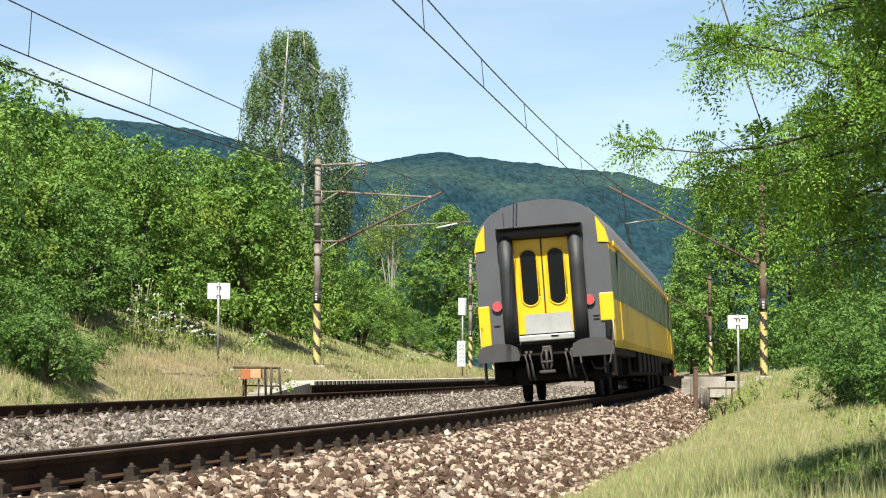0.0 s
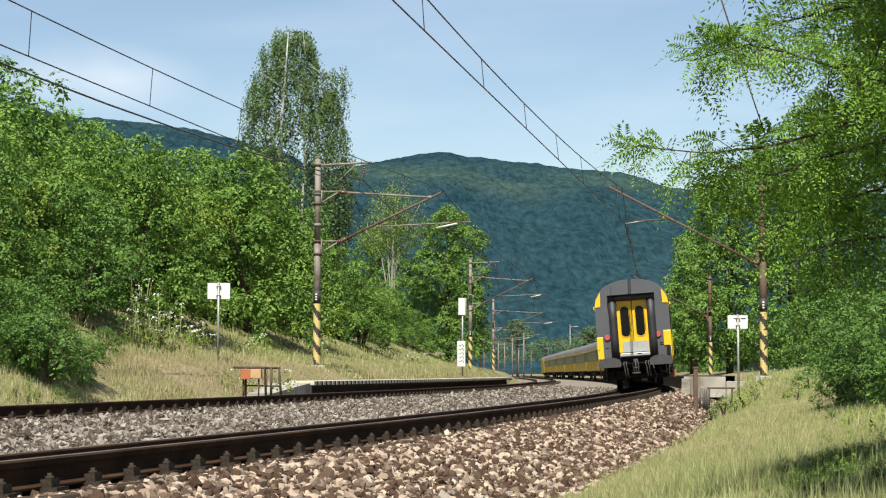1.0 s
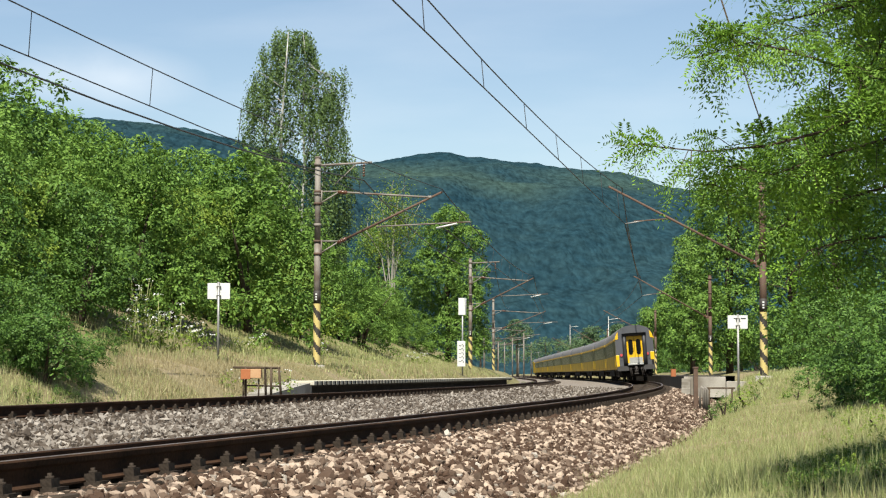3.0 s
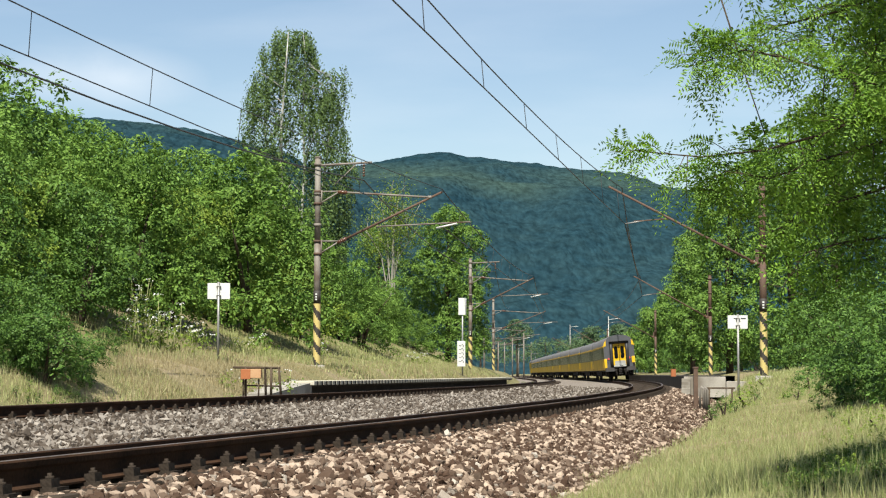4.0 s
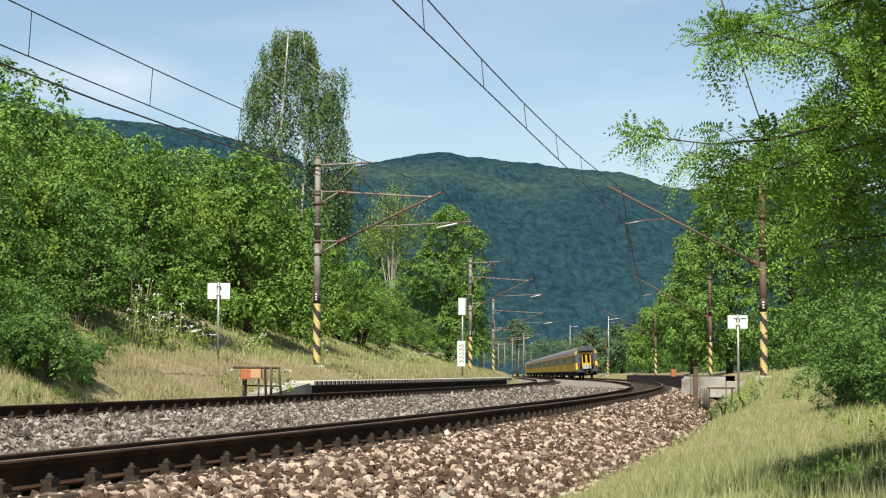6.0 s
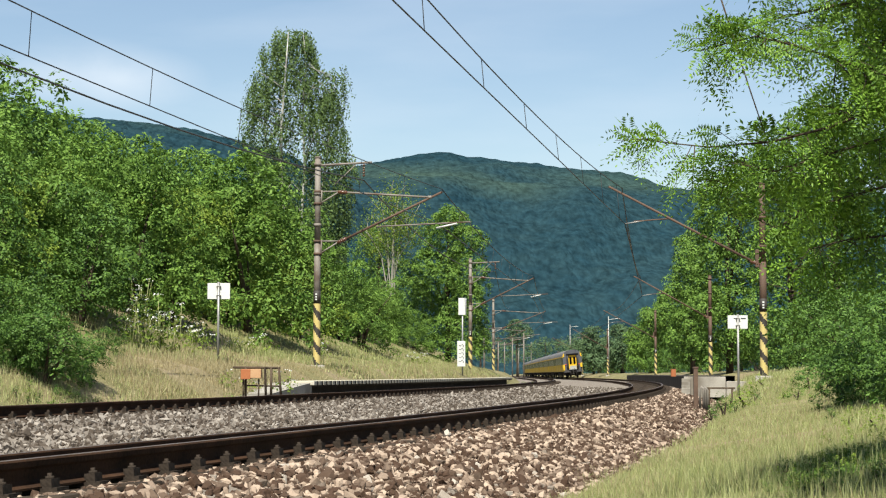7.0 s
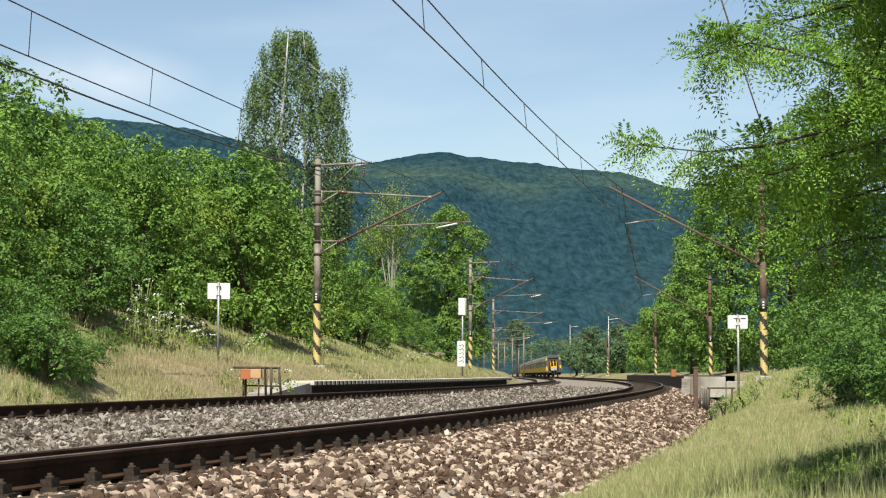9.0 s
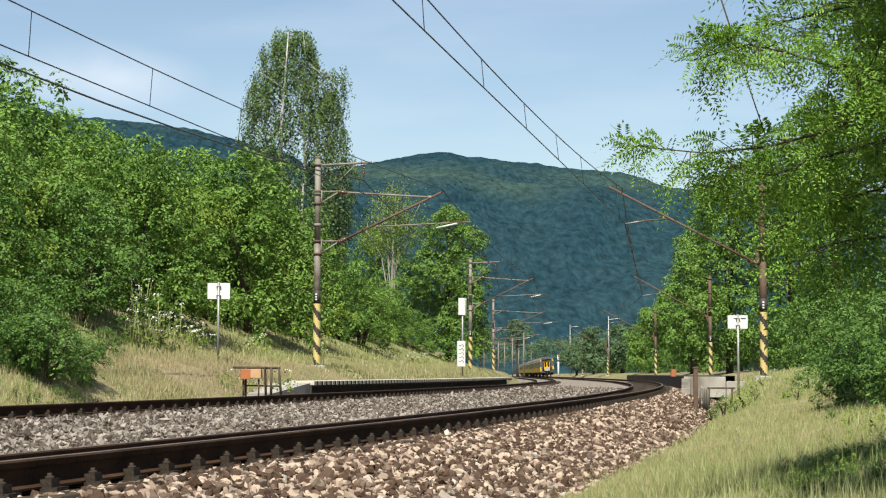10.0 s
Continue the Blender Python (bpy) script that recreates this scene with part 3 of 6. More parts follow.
def build_coach_end(coach):
    half = 1.345
    y = 0.12
    # recessed double doors
    for sx in (-1, 1):
        bm = bmesh.new()
        x0, x1 = sorted((sx * 0.012, sx * 0.56))
        box(bm, x0, x1, 0.06, 0.115, 1.36, 3.26, 0.012)
        leaf = part("end_door", bm, M_YELLOW, coach, "bright yellow end door leaf")
        bm = bmesh.new()
        cx = sx * 0.275
        out = [(cx + 0.16 * math.cos(a) , (2.88 if math.sin(a) > 0 else 2.10) + 0.16 * math.sin(a)) for a in [math.pi * 2 * i / 28 for i in range(28)]]
        panel(bm, out, 0.045, 0.07)
        part("door_window", bm, M_GLASS, leaf, "dark oblong window with rounded ends")
        bm = bmesh.new()
        rim = [(cx + 0.185 * math.cos(a), (2.88 if math.sin(a) > 0 else 2.10) + 0.185 * math.sin(a)) for a in [math.pi * 2 * i / 28 for i in range(28)]]
        pts = [Vector((px, 0.055, pz)) for px, pz in rim]
        pipe(bm, pts + [pts[0]], 0.016, 6)
        part("window_rim", bm, M_YELLOW, leaf)
    bm = bmesh.new()
    box(bm, -0.009, 0.009, 0.045, 0.1, 1.6, 3.26, 0.004)
    part("door_seam", bm, M_RUBBER, coach)
    for sx in (-1, 1):
        bm = bmesh.new()
        box(bm, sx * 0.565 - 0.012, sx * 0.565 + 0.012, 0.0, 0.1, 1.32, 3.28, 0.01)
        part("door_post", bm, M_YELLOW, coach)
    bm = bmesh.new()
    out = [(-0.42, 1.36), (0.52, 1.36), (0.52, 1.70), (0.47, 1.75), (-0.37, 1.75), (-0.42, 1.70)]
    panel(bm, out, -0.02, 0.02)
    part("bridge_plate", bm, M_PLATE, coach, "pale grey folding bridge plate")
    bm = bmesh.new()
    box(bm, -0.54, 0.56, -0.18, 0.05, 1.21, 1.33, 0.02)
    part("threshold", bm, M_PLATE, coach)
    bm = bmesh.new()
    box(bm, 0.10, 0.25, -0.19, -0.17, 1.27, 1.31, 0.004)
    part("threshold_plate", bm, M_UNDER, coach)
    # yellow corner panels and marker lamps
    for sx in (-1, 1):
        lowz = 1.16 if sx < 0 else 1.52
        lx = -0.97 if sx < 0 else 0.89
        bm = bmesh.new()
        x0, x1 = sorted((sx * (1.13 if sx < 0 else 1.08), sx * 1.362))
        box(bm, x0, x1, 0.085, 0.30, lowz, 1.98 if sx < 0 else 2.08, 0.02)
        part("corner_panel", bm, M_YELLOW, coach, "bright yellow corner panel")
        bm = bmesh.new()
        panel(bm, [(sx * 1.355, 3.08), (sx * 1.14, 3.10), (sx * 1.12, 3.62), (sx * 1.17, 3.56), (sx * 1.30, 3.34)][:: 1 if sx > 0 else -1], 0.095, 0.55)
        part("roof_corner_panel", bm, M_YELLOW, coach, "bright yellow roof corner panel")
        bm = bmesh.new()
        tube(bm, (lx, 0.06, 1.96), (lx, 0.14, 1.96), 0.095, 0.10, 24)
        lamp = part("marker_lamp", bm, M_RED, coach, "round red marker lamp")
        bm = bmesh.new()
        pts = [Vector((lx + 0.10 * math.cos(2 * math.pi * i / 24), 0.07, 1.96 + 0.10 * math.sin(2 * math.pi * i / 24))) for i in range(25)]
        pipe(bm, pts, 0.012, 6)
        part("lamp_rim", bm, M_GREY, lamp)
        bm = bmesh.new()
        box(bm, sx * 1.0 - 0.06, sx * 1.0 + 0.06, 0.095, 0.13, 1.57, 1.59, 0.003)
        if sx > 0:
            box(bm, sx * 1.0 - 0.06, sx * 1.0 + 0.06, 0.095, 0.13, 1.64, 1.655, 0.003)
        part("vent_slot", bm, M_RUBBER, coach)
    # seam on the roof end
    bm = bmesh.new()
    box(bm, -0.73, -0.715, 0.10, 0.13, 3.52, 3.83, 0.003)
    part("end_seam", bm, M_RUBBER, coach)
    # buffer beam, coupling, hoses
    bm = bmesh.new()
    box(bm, -1.25, 1.25, 0.0, 0.16, 0.92, 1.16, 0.02)
    part("buffer_beam", bm, M_UNDER, coach)
    # dark mass added to close the light gaps below the buffer beam
    bm = bmesh.new()
    box(bm, -1.2, 1.2, 0.75, 1.2, 0.40, 0.98, 0.04)
    for x in (-0.95, -0.6, 0.55, 0.98):
        box(bm, x - 0.14, x + 0.14, 0.45, 0.8, 0.36, 0.72, 0.03)
    tube(bm, (-1.1, 0.5, 0.5), (1.1, 0.5, 0.5), 0.06, n=8)
    part("dark_underframe_mass", bm, M_UNDER, coach)
    bm = bmesh.new()
    box(bm, -0.09, 0.09, -0.32, 0.05, 0.98, 1.10, 0.02)
    for sx in (-1, 1):
        pipe(bm, [(sx * 0.07, -0.30, 1.06), (sx * 0.10, -0.36, 0.9), (sx * 0.09, -0.38, 0.72), (sx * 0.05, -0.38, 0.60)], 0.022, 8)
    tube(bm, (-0.12, -0.38, 0.78), (0.12, -0.38, 0.78), 0.03, n=8)
    tube(bm, (0, -0.38, 1.02), (0, -0.38, 0.6), 0.03, n=8)
    box(bm, -0.16, 0.16, -0.42, -0.34, 0.56, 0.62, 0.015)
    part("screw_coupling", bm, M_HOSE, coach, "grey steel screw coupling")
    for x, w in ((-0.42, 1), (-0.33, 1), (0.38, 1), (0.48, 1)):
        bm = bmesh.new()
        pipe(bm, [(x, -0.02, 0.98), (x - 0.02, -0.2, 0.94), (x + 0.01, -0.26, 0.75), (x + 0.03, -0.22, 0.52), (x + 0.05, -0.12, 0.45)], 0.026, 8)
        tube(bm, (x - 0.03, -0.14, 0.98), (x + 0.03, -0.14, 0.98), 0.045, n=8)
        part("brake_hose", bm, M_HOSE, coach, "grey rubber brake hose")
    bm = bmesh.new()
    pipe(bm, [(1.25, 0.0, 0.9), (1.22, -0.1, 0.7), (1.05, -0.14, 0.58), (0.9, -0.1, 0.6), (0.84, 0, 0.75)], 0.02, 8)
    pipe(bm, [(0.62, -0.02, 0.95), (0.66, -0.12, 0.65), (0.74, -0.12, 0.4), (0.68, -0.05, 0.33)], 0.02, 8)
    part("heating_cable", bm, M_HOSE, coach, "grey hanging cable loop")
    bm = bmesh.new()
    box(bm, 1.17, 1.29, -0.06, 0.1, 1.32, 1.5, 0.02)
    box(bm, 1.2, 1.26, -0.08, 0.05, 1.2, 1.34, 0.01)
    part("socket_box", bm, M_UNDER, coach)
    for sx in (-1, 1):
        bm = bmesh.new()
        box(bm, sx * 1.2 - 0.12, sx * 1.2 + 0.12, 0.05, 0.35, 0.42, 0.48, 0.01)
        box(bm, sx * 1.3 - 0.015, sx * 1.3 + 0.015, 0.05, 0.3, 0.45, 1.0, 0.005)
        box(bm, sx * 1.1 - 0.015, sx * 1.1 + 0.015, 0.05, 0.3, 0.45, 1.0, 0.005)
        part("footstep", bm, M_UNDER, coach)
        bm = bmesh.new()
        pipe(bm, [(sx * 1.30, 0.03, 1.05), (sx * 1.33, -0.03, 1.15), (sx * 1.33, -0.03, 1.5), (sx * 1.30, 0.06, 1.56)], 0.014, 6)
        part("handrail", bm, M_STRIPE_Y, coach)


def build_locomotive():
    loco = new("locomotive")
    bm = bmesh.new()
    ys = [0.3, 1.4, 1.6, 15.0, 15.3, 16.5]
    hw = [1.2, 1.45, 1.48, 1.48, 1.45, 1.2]
    top = [3.1, 3.85, 3.9, 3.9, 3.85, 3.1]
    rings = [[bm.verts.new(c) for c in ((-h, y, 0.9), (-h, y, t - 0.5), (-h * 0.75, y, t), (h * 0.75, y, t), (h, y, t - 0.5), (h, y, 0.9))] for y, h, t in zip(ys, hw, top)]
    for a, b in zip(rings, rings[1:]):
        for i in range(6):
            f = bm.faces.new((a[i], a[(i + 1) % 6], b[(i + 1) % 6], b[i]))
            f.material_index = 1 if i in (1, 2, 3) else 0
    bm.faces.new(rings[0][::-1])
    bm.faces.new(rings[-1])
    part("body", bm, [M_SIDEYELLOW, M_ROOF], loco)
    for yb in (4.2, 12.6):
        bm = bmesh.new()
        box(bm, -1.2, 1.2, yb - 2.0, yb + 2.0, 0.4, 0.92, 0.05)
        bogie = part("bogie", bm, M_UNDER, loco)
        for dy in (-1.6, 1.6):
            bm = bmesh.new()
            for sx in (-1, 1):
                tube(bm, (sx * 0.69, yb + dy, 0.6), (sx * 0.82, yb + dy, 0.6), 0.6, 0.59, 24)
            part("wheelset", bm, M_UNDER, bogie)
    bm = bmesh.new()
    pipe(bm, [(0, 12.2, 3.9), (0, 11.2, 4.6), (0, 12.6, 5.5)], 0.05, 6)
    tube(bm, (-0.8, 12.6, 5.5), (0.8, 12.6, 5.5), 0.04, n=6)
    part("pantograph", bm, M_STEEL, loco)
    return tagged(loco, "yellow electric locomotive at the head of the train", "locomotive")


def vehicle_pose(s, lean=True, a=3.7, b=22.7):
    p, q = spot(s + a, 0, 0), spot(s + b, 0, 0)
    way = (q - p).normalized()
    rz = math.atan2(-way.x, way.y)
    sl = CANT / 1.5
    base = p - way * a
    return (Matrix.Translation((base.x, base.y, CANT / 2 + GRADE * (s + 13))) @ Matrix.Rotation(rz, 4, "Z")
            @ Matrix.Rotation(-math.asin(sl), 4, "Y"))


def tail_s(t):
    return S_TAIL + V_TRAIN * t + 0.5 * A_TRAIN * t * t


def build_train():
    first = build_coach(True)
    plain = build_coach(False)
    coaches = [first, plain] + [copy_thing(plain, Matrix.Identity(4)) for _ in range(8)]
    return coaches, build_locomotive()


# ---------- overhead line ----------
def striped_foot(bm, r, z0, z1, turn=0.60, n=16):
    """A tube whose bands wind around it: material 0 yellow, 1 black."""
    rows = 60
    rings = [[bm.verts.new((r * math.cos(2 * math.pi * i / n), r * math.sin(2 * math.pi * i / n), z0 + (z1 - z0) * j / rows)) for i in range(n)] for j in range(rows + 1)]
    for j in range(rows):
        for i in range(n):
            f = bm.faces.new((rings[j][i], rings[j][(i + 1) % n], rings[j + 1][(i + 1) % n], rings[j + 1][i]))
            a = 2 * math.pi * (i + 0.5) / n
            z = (z0 + (z1 - z0) * (j + 0.5) / rows)
            f.material_index = 1 if ((z + 0.17 * math.cos(a)) / turn) % 1.0 < 0.46 else 0
            f.smooth = True


def build_mast(name, s, d, base, height, side, contact_d, contact_z, messenger_z, rusty, stripe=2.25, tall_arm=False):
    """side: +1 when the arm points right. Local x runs to the right across the track."""
    x, y, t = mid(s)
    mast = new(name)
    mast.matrix_world = Matrix.Translation(spot(s, d, base)) @ Matrix.Rotation(-t, 4, "Z")
    paint = M_MASTRUST if rusty else M_MAST
    bm = bmesh.new()
    tube(bm, (0, 0, -0.5), (0, 0, 0.12), 0.30, 0.28, 12)
    part("footing", bm, M_CONCRETE, mast)
    bm = bmesh.new()
    striped_foot(bm, 0.128, 0.0, stripe)
    part("warning_band", bm, [M_STRIPE_Y, M_STRIPE_K], mast, "slanting yellow and black warning bands")
    bm = bmesh.new()
    tube(bm, (0, 0, stripe - 0.01), (0, 0, height * 0.6), 0.125, 0.11, 14)
    tube(bm, (0, 0, height * 0.6), (0, 0, height), 0.11, 0.10, 14)
    part("shaft", bm, paint, mast)
    bm = bmesh.new()
    tube(bm, (0, 0, height), (0, 0, height + 0.05), 0.115, 0.10, 14)
    part("cap", bm, paint, mast)
    for z in (height * 0.68, height * 0.83, height * 0.97):
        bm = bmesh.new()
        tube(bm, (0, 0, z - 0.05), (0, 0, z + 0.05), 0.135, n=14)
        part("clamp", bm, paint, mast)
    bm = bmesh.new()
    tube(bm, (0, 0, stripe + 0.02), (0, 0, stripe + 0.45), 0.132, 0.13, 14)
    plate = part("number_band", bm, M_STRIPE_K, mast, "dark band with pale marks")
    bm = bmesh.new()
    for k in range(3):
        box(bm, -0.03, 0.03, -0.145, -0.13, stripe + 0.12 + 0.09 * k, stripe + 0.17 + 0.09 * k)
    part("mark_bar", bm, M_WHITE, plate)
    # cantilever
    zc, zm = contact_z - base, messenger_z - base
    span = abs(contact_d - d)
    if rusty:
        lo = zc - 1.42
        tipx = side * (span + 0.55)
        bm = bmesh.new()
        tube(bm, (side * 0.15, 0, lo), (tipx, 0, zm + 0.05), 0.045, 0.04, 10)
        part("raking_tube", bm, M_MASTRUST, mast)
        f3 = (zc + 0.16 - lo) / (zm + 0.05 - lo)
        rx0 = side * 0.15 + (tipx - side * 0.15) * f3
        bm = bmesh.new()
        tube(bm, (rx0, 0, zc + 0.16), (side * (span - 0.3), 0, zc + 0.08), 0.022, n=8)
        part("registration_tube", bm, paint, mast)
        bm = bmesh.new()
        tube(bm, (side * (span - 0.65), 0, zc + 0.10), (side * span, 0, zc), 0.022, n=8)
        part("steady_arm", bm, M_STEEL, mast)
        sockets = [(side * 0.1, lo, side * 0.42, lo + 0.12)]
        bm = bmesh.new()
        box(bm, -0.25, -0.12, -0.06, 0.06, lo - 0.1, lo + 0.5, 0.02)
        part("bracket", bm, M_MASTRUST, mast)
    else:
        u = side * span / 4.14
        bm = bmesh.new()
        tube(bm, (0.69 * u, 0, zc - 0.60), (4.25 * u, 0, zc + 1.13), 0.045, 0.04, 10)
        part("raking_tube", bm, M_MASTRUST, mast)
        bm = bmesh.new()
        tube(bm, (0.71 * u, 0, zc + 1.18), (3.83 * u, 0, zc + 0.95), 0.036, n=8)
        tube(bm, (3.77 * u, 0, zc + 0.95), (3.89 * u, 0, zc + 0.95), 0.06, n=8)
        part("top_tube", bm, paint, mast)
        bm = bmesh.new()
        tube(bm, (2.02 * u, 0, zc - 0.05), (5.2 * u, 0, zc + 0.08), 0.025, n=8)
        part("registration_tube", bm, paint, mast)
        bm = bmesh.new()
        tube(bm, (4.74 * u, 0, zc + 0.03), (4.05 * u, 0, zc - 0.12), 0.03, n=8)
        part("steady_arm", bm, M_WHITE, mast)
        for za, zb in ((zc + 1.20, zc + 0.78), (zc - 0.54, zc - 0.98)):
            bm = bmesh.new()
            tube(bm, (side * 0.08, 0, za), (0.70 * u, 0, za), 0.026, n=8)
            tube(bm, (side * 0.08, 0, zb), (0.70 * u, 0, za - 0.04), 0.026, n=8)
            tube(bm, (side * 0.14, 0, zb - 0.05), (side * 0.14, 0, za + 0.05), 0.03, n=8)
            part("bracket", bm, paint, mast)
            for z in (za, zb):
                bm = bmesh.new()
                tube(bm, (0, 0, z - 0.04), (0, 0, z + 0.04), 0.14, n=14)
                part("clamp", bm, M_MASTRUST, mast)
        sockets = [(0.70 * u, zc + 1.18, 1.02 * u, zc + 1.155), (0.70 * u, zc - 0.595, 1.0 * u, zc - 0.45)]
    for xa, za, xb, zb in sockets:
        bm = bmesh.new()
        tube(bm, (xa, 0, za), (xb, 0, zb), 0.055, n=10)
        for k in range(4):
            f = 0.2 + 0.2 * k
            tube(bm, (xa + (xb - xa) * f, 0, za + (zb - za) * f), (xa + (xb - xa) * (f + 0.08), 0, za + (zb - za) * (f + 0.08)), 0.08, n=12)
        part("insulator", bm, M_INSUL, mast)
    if tall_arm:
        bm = bmesh.new()
        tube(bm, (0, 0, height - 0.26), (side * 1.92, 0, height - 0.18), 0.04, n=8)
        tube(bm, (side * 0.6, 0, height - 0.95), (side * 1.35, 0, height - 0.25), 0.02, n=8)
        part("feeder_arm", bm, paint, mast)
        bm = bmesh.new()
        for k in range(5):
            tube(bm, (side * 1.64, 0, height - 0.25 - 0.09 * k), (side * 1.64, 0, height - 0.30 - 0.09 * k), 0.045, n=10)
        tube(bm, (side * 1.64, 0, height - 0.2), (side * 1.64, 0, height - 0.70), 0.015, n=6)
        part("feeder_insulator", bm, M_INSUL, mast)
    return tagged(mast, ("rust-brown" if rusty else "pale grey") + " overhead-line mast with yellow and black banded foot", "catenary mast", group="overhead line masts")


def wire(name, pts, r, label):
    bm = bmesh.new()
    pipe(bm, pts, r, 5)
    ob = part(name, bm, M_WIRE)
    return tagged(ob, label, "overhead wire", group="overhead wires")


MAST_Y = [4.5, 60.3, 115.5, 177.0, 249.0, 310.0]


def build_catenary():
    for side, d, name_d in ((-1, 4.45, 0), (1, -10.65, 1)):
        track = 0.0 if side < 0 else TRACK2
        contact, mess, zs = [], [], []
        for k, y in enumerate(MAST_Y):
            s = s_of(y)
            cd = (-0.15 if k % 2 else 0.1) + track
            if side > 0:
                cd = track + (0.15 if k % 2 else -0.35)
            rise = 0.10 if side < 0 else 0.15
            zc, zm = 5.62 + rise, 6.85 + rise
            base = ground_at(centre_x(y) + d, y)
            d = d if side < 0 else ((-10.85, -10.85, -11.1, -11.65, -11.4, -11.1)[k])
            if k:
                m = build_mast("catenary_mast", s, d, base, (8.0 if side > 0 else 6.9) - base + rise, side, cd, zc, zm, side < 0, tall_arm=(side > 0 and k < 3))
            contact.append(spot(s, cd, zc))
            mess.append(spot(s, cd + (0.1 * side if k else 0), zm))
        for k in range(len(MAST_Y) - 1):
            sag = 0.50 if side > 0 else 0.70
            a, b, p, q = contact[k], contact[k + 1], mess[k], mess[k + 1]
            wire("contact_wire", [a.lerp(b, i / 8) for i in range(9)], 0.013 if k < 1 else 0.02, "taut dark contact wire above the track")
            pts = [p.lerp(q, i / 24) - Vector((0, 0, sag * (1 - (2 * i / 24 - 1) ** 2))) for i in range(25)]
            wire("messenger_wire", pts, 0.013 if k < 1 else 0.02, "sagging dark messenger wire above the track")
            for i in range(1, 11):
                f = 0.008 + 0.0956 * i if side < 0 else 0.02 + 0.0975 * i
                if f > 0.99:
                    continue
                top = p.lerp(q, f) - Vector((0, 0, sag * (1 - (2 * f - 1) ** 2)))
                if k < 2:
                    wire("dropper", [top, a.lerp(b, f)], 0.008, "thin dropper between two overhead wires")
    # feeder along the left masts
    pts = []
    knots = [spot(s_of(MAST_Y[0]), -9.7, 7.6), spot(s_of(MAST_Y[1]), -9.21, 7.35), spot(s_of(MAST_Y[2]), -9.46, 7.35), spot(s_of(MAST_Y[3]), -10.0, 7.35)]
    for a, b in zip(knots, knots[1:]):
        pts += [a.lerp(b, i / 12) - Vector((0, 0, 0.95 * (1 - (2 * i / 12 - 1) ** 2))) for i in range(12)]
    wire("feeder_wire", pts + [knots[-1]], 0.023, "thick dark feeder cable along the masts")


# ---------- platforms and line-side things ----------
def build_platforms():
    left = new("left_platform")
    s0, s1 = s_of(49.6), s_of(118.0)
    ss = np.arange(s0, s1, 2.0)
    verts, faces = [], []
    for s in ss:
        # ledge under the slabs is added to keep light off the wall
        for d, z in ((-8.80, -0.3), (-8.80, 0.22), (-8.46, 0.22), (-8.46, 0.298), (-9.7, 0.36), (-9.7, -0.3)):
            verts.append(spot(s, d, z + GRADE * s))
    for i in range(len(ss) - 1):
        for j in range(5):
            faces.append((i * 6 + j, (i + 1) * 6 + j, (i + 1) * 6 + j + 1, i * 6 + j + 1))
    faces.append((0, 1, 2, 3, 4, 5))
    piece("platform_wall", verts, faces, M_DARKWALL, left, "platform face, shade put into its dark colour")
    bm = bmesh.new()
    box(bm, -0.62, 0.12, -0.165, 0.165, -0.03, 0.095, 0.015)
    sl = part("edge_slab", bm, M_SLAB)
    me = sl.data
    bpy.data.objects.remove(sl)
    # dark block that fills the gap between two edge slabs
    bm = bmesh.new()
    box(bm, -0.60, 0.11, -0.118, 0.118, -0.03, 0.088, 0.006)
    jt = part("slab_joint", bm, M_DARKWALL)
    joint = jt.data
    bpy.data.objects.remove(jt)
    s = s0
    while s < s1 - 2:
        for name, data, ahead in (("edge_slab", me, 0.0), ("slab_joint", joint, 0.29)):
            x, y, t = mid(s + ahead)
            ob = new(name, data)
            ob.parent = left
            ob.matrix_basis = Matrix.Translation(spot(s + ahead, -8.50, 0.302 + GRADE * s)) @ Matrix.Rotation(-t, 4, "Z")
        s += 0.58
    # ramp at the near end
    verts = []
    for s, z in ((s0 - 5.5, 0.02), (s0, 0.36)):
        for d in (-8.5, -10.4):
            verts += [spot(s, d, z), spot(s, d, -0.4)]
    bm_faces = [(0, 2, 6, 4), (0, 4, 5, 1), (2, 3, 7, 6), (0, 1, 3, 2)]
    piece("platform_ramp", verts, bm_faces, M_CONCRETE, left, "pale concrete ramp")
    tagged(left, "low platform with pale slab edge and dark face", "platform", kind="structure")

    right = new("right_platform")
    s0, s1 = s_of(67.5), s_of(180.0)
    ss = np.arange(s0, s1, 2.0)
    verts, faces = [], []
    for s in ss:
        for d, z in ((1.72, -0.3), (1.72, 0.50), (3.6, 0.54), (3.6, -0.3)):
            verts.append(spot(s, d, z + GRADE * s))
    for i in range(len(ss) - 1):
        for j in range(3):
            faces.append((i * 4 + j, i * 4 + j + 1, (i + 1) * 4 + j + 1, (i + 1) * 4 + j))
    piece("platform_wall", verts, faces, M_DARKWALL, right, "platform face, shade put into its dark colour")
    bm = bmesh.new()
    for x0, w, top in ((1.70, 0.42, 0.53), (2.14, 1.12, 0.53), (3.28, 0.75, 0.36)):
        box(bm, x0, x0 + w, -0.15, 0.12, -0.25, top, 0.02)
    end = part("end_wall", bm, M_CONCRETE, right, "pale concrete end slabs")
    x, y, t = mid(s0)
    end.matrix_basis = Matrix.Translation((x, y, 0)) @ Matrix.Rotation(-t, 4, "Z")
    bm = bmesh.new()
    for i in range(4):
        box(bm, 1.62, 1.95, -0.3 - 0.32 * i, 0.05 - 0.32 * i, -0.25, 0.46 - 0.12 * i, 0.015)
    steps = part("end_steps", bm, M_CONCRETE, right)
    steps.matrix_basis = end.matrix_basis.copy()
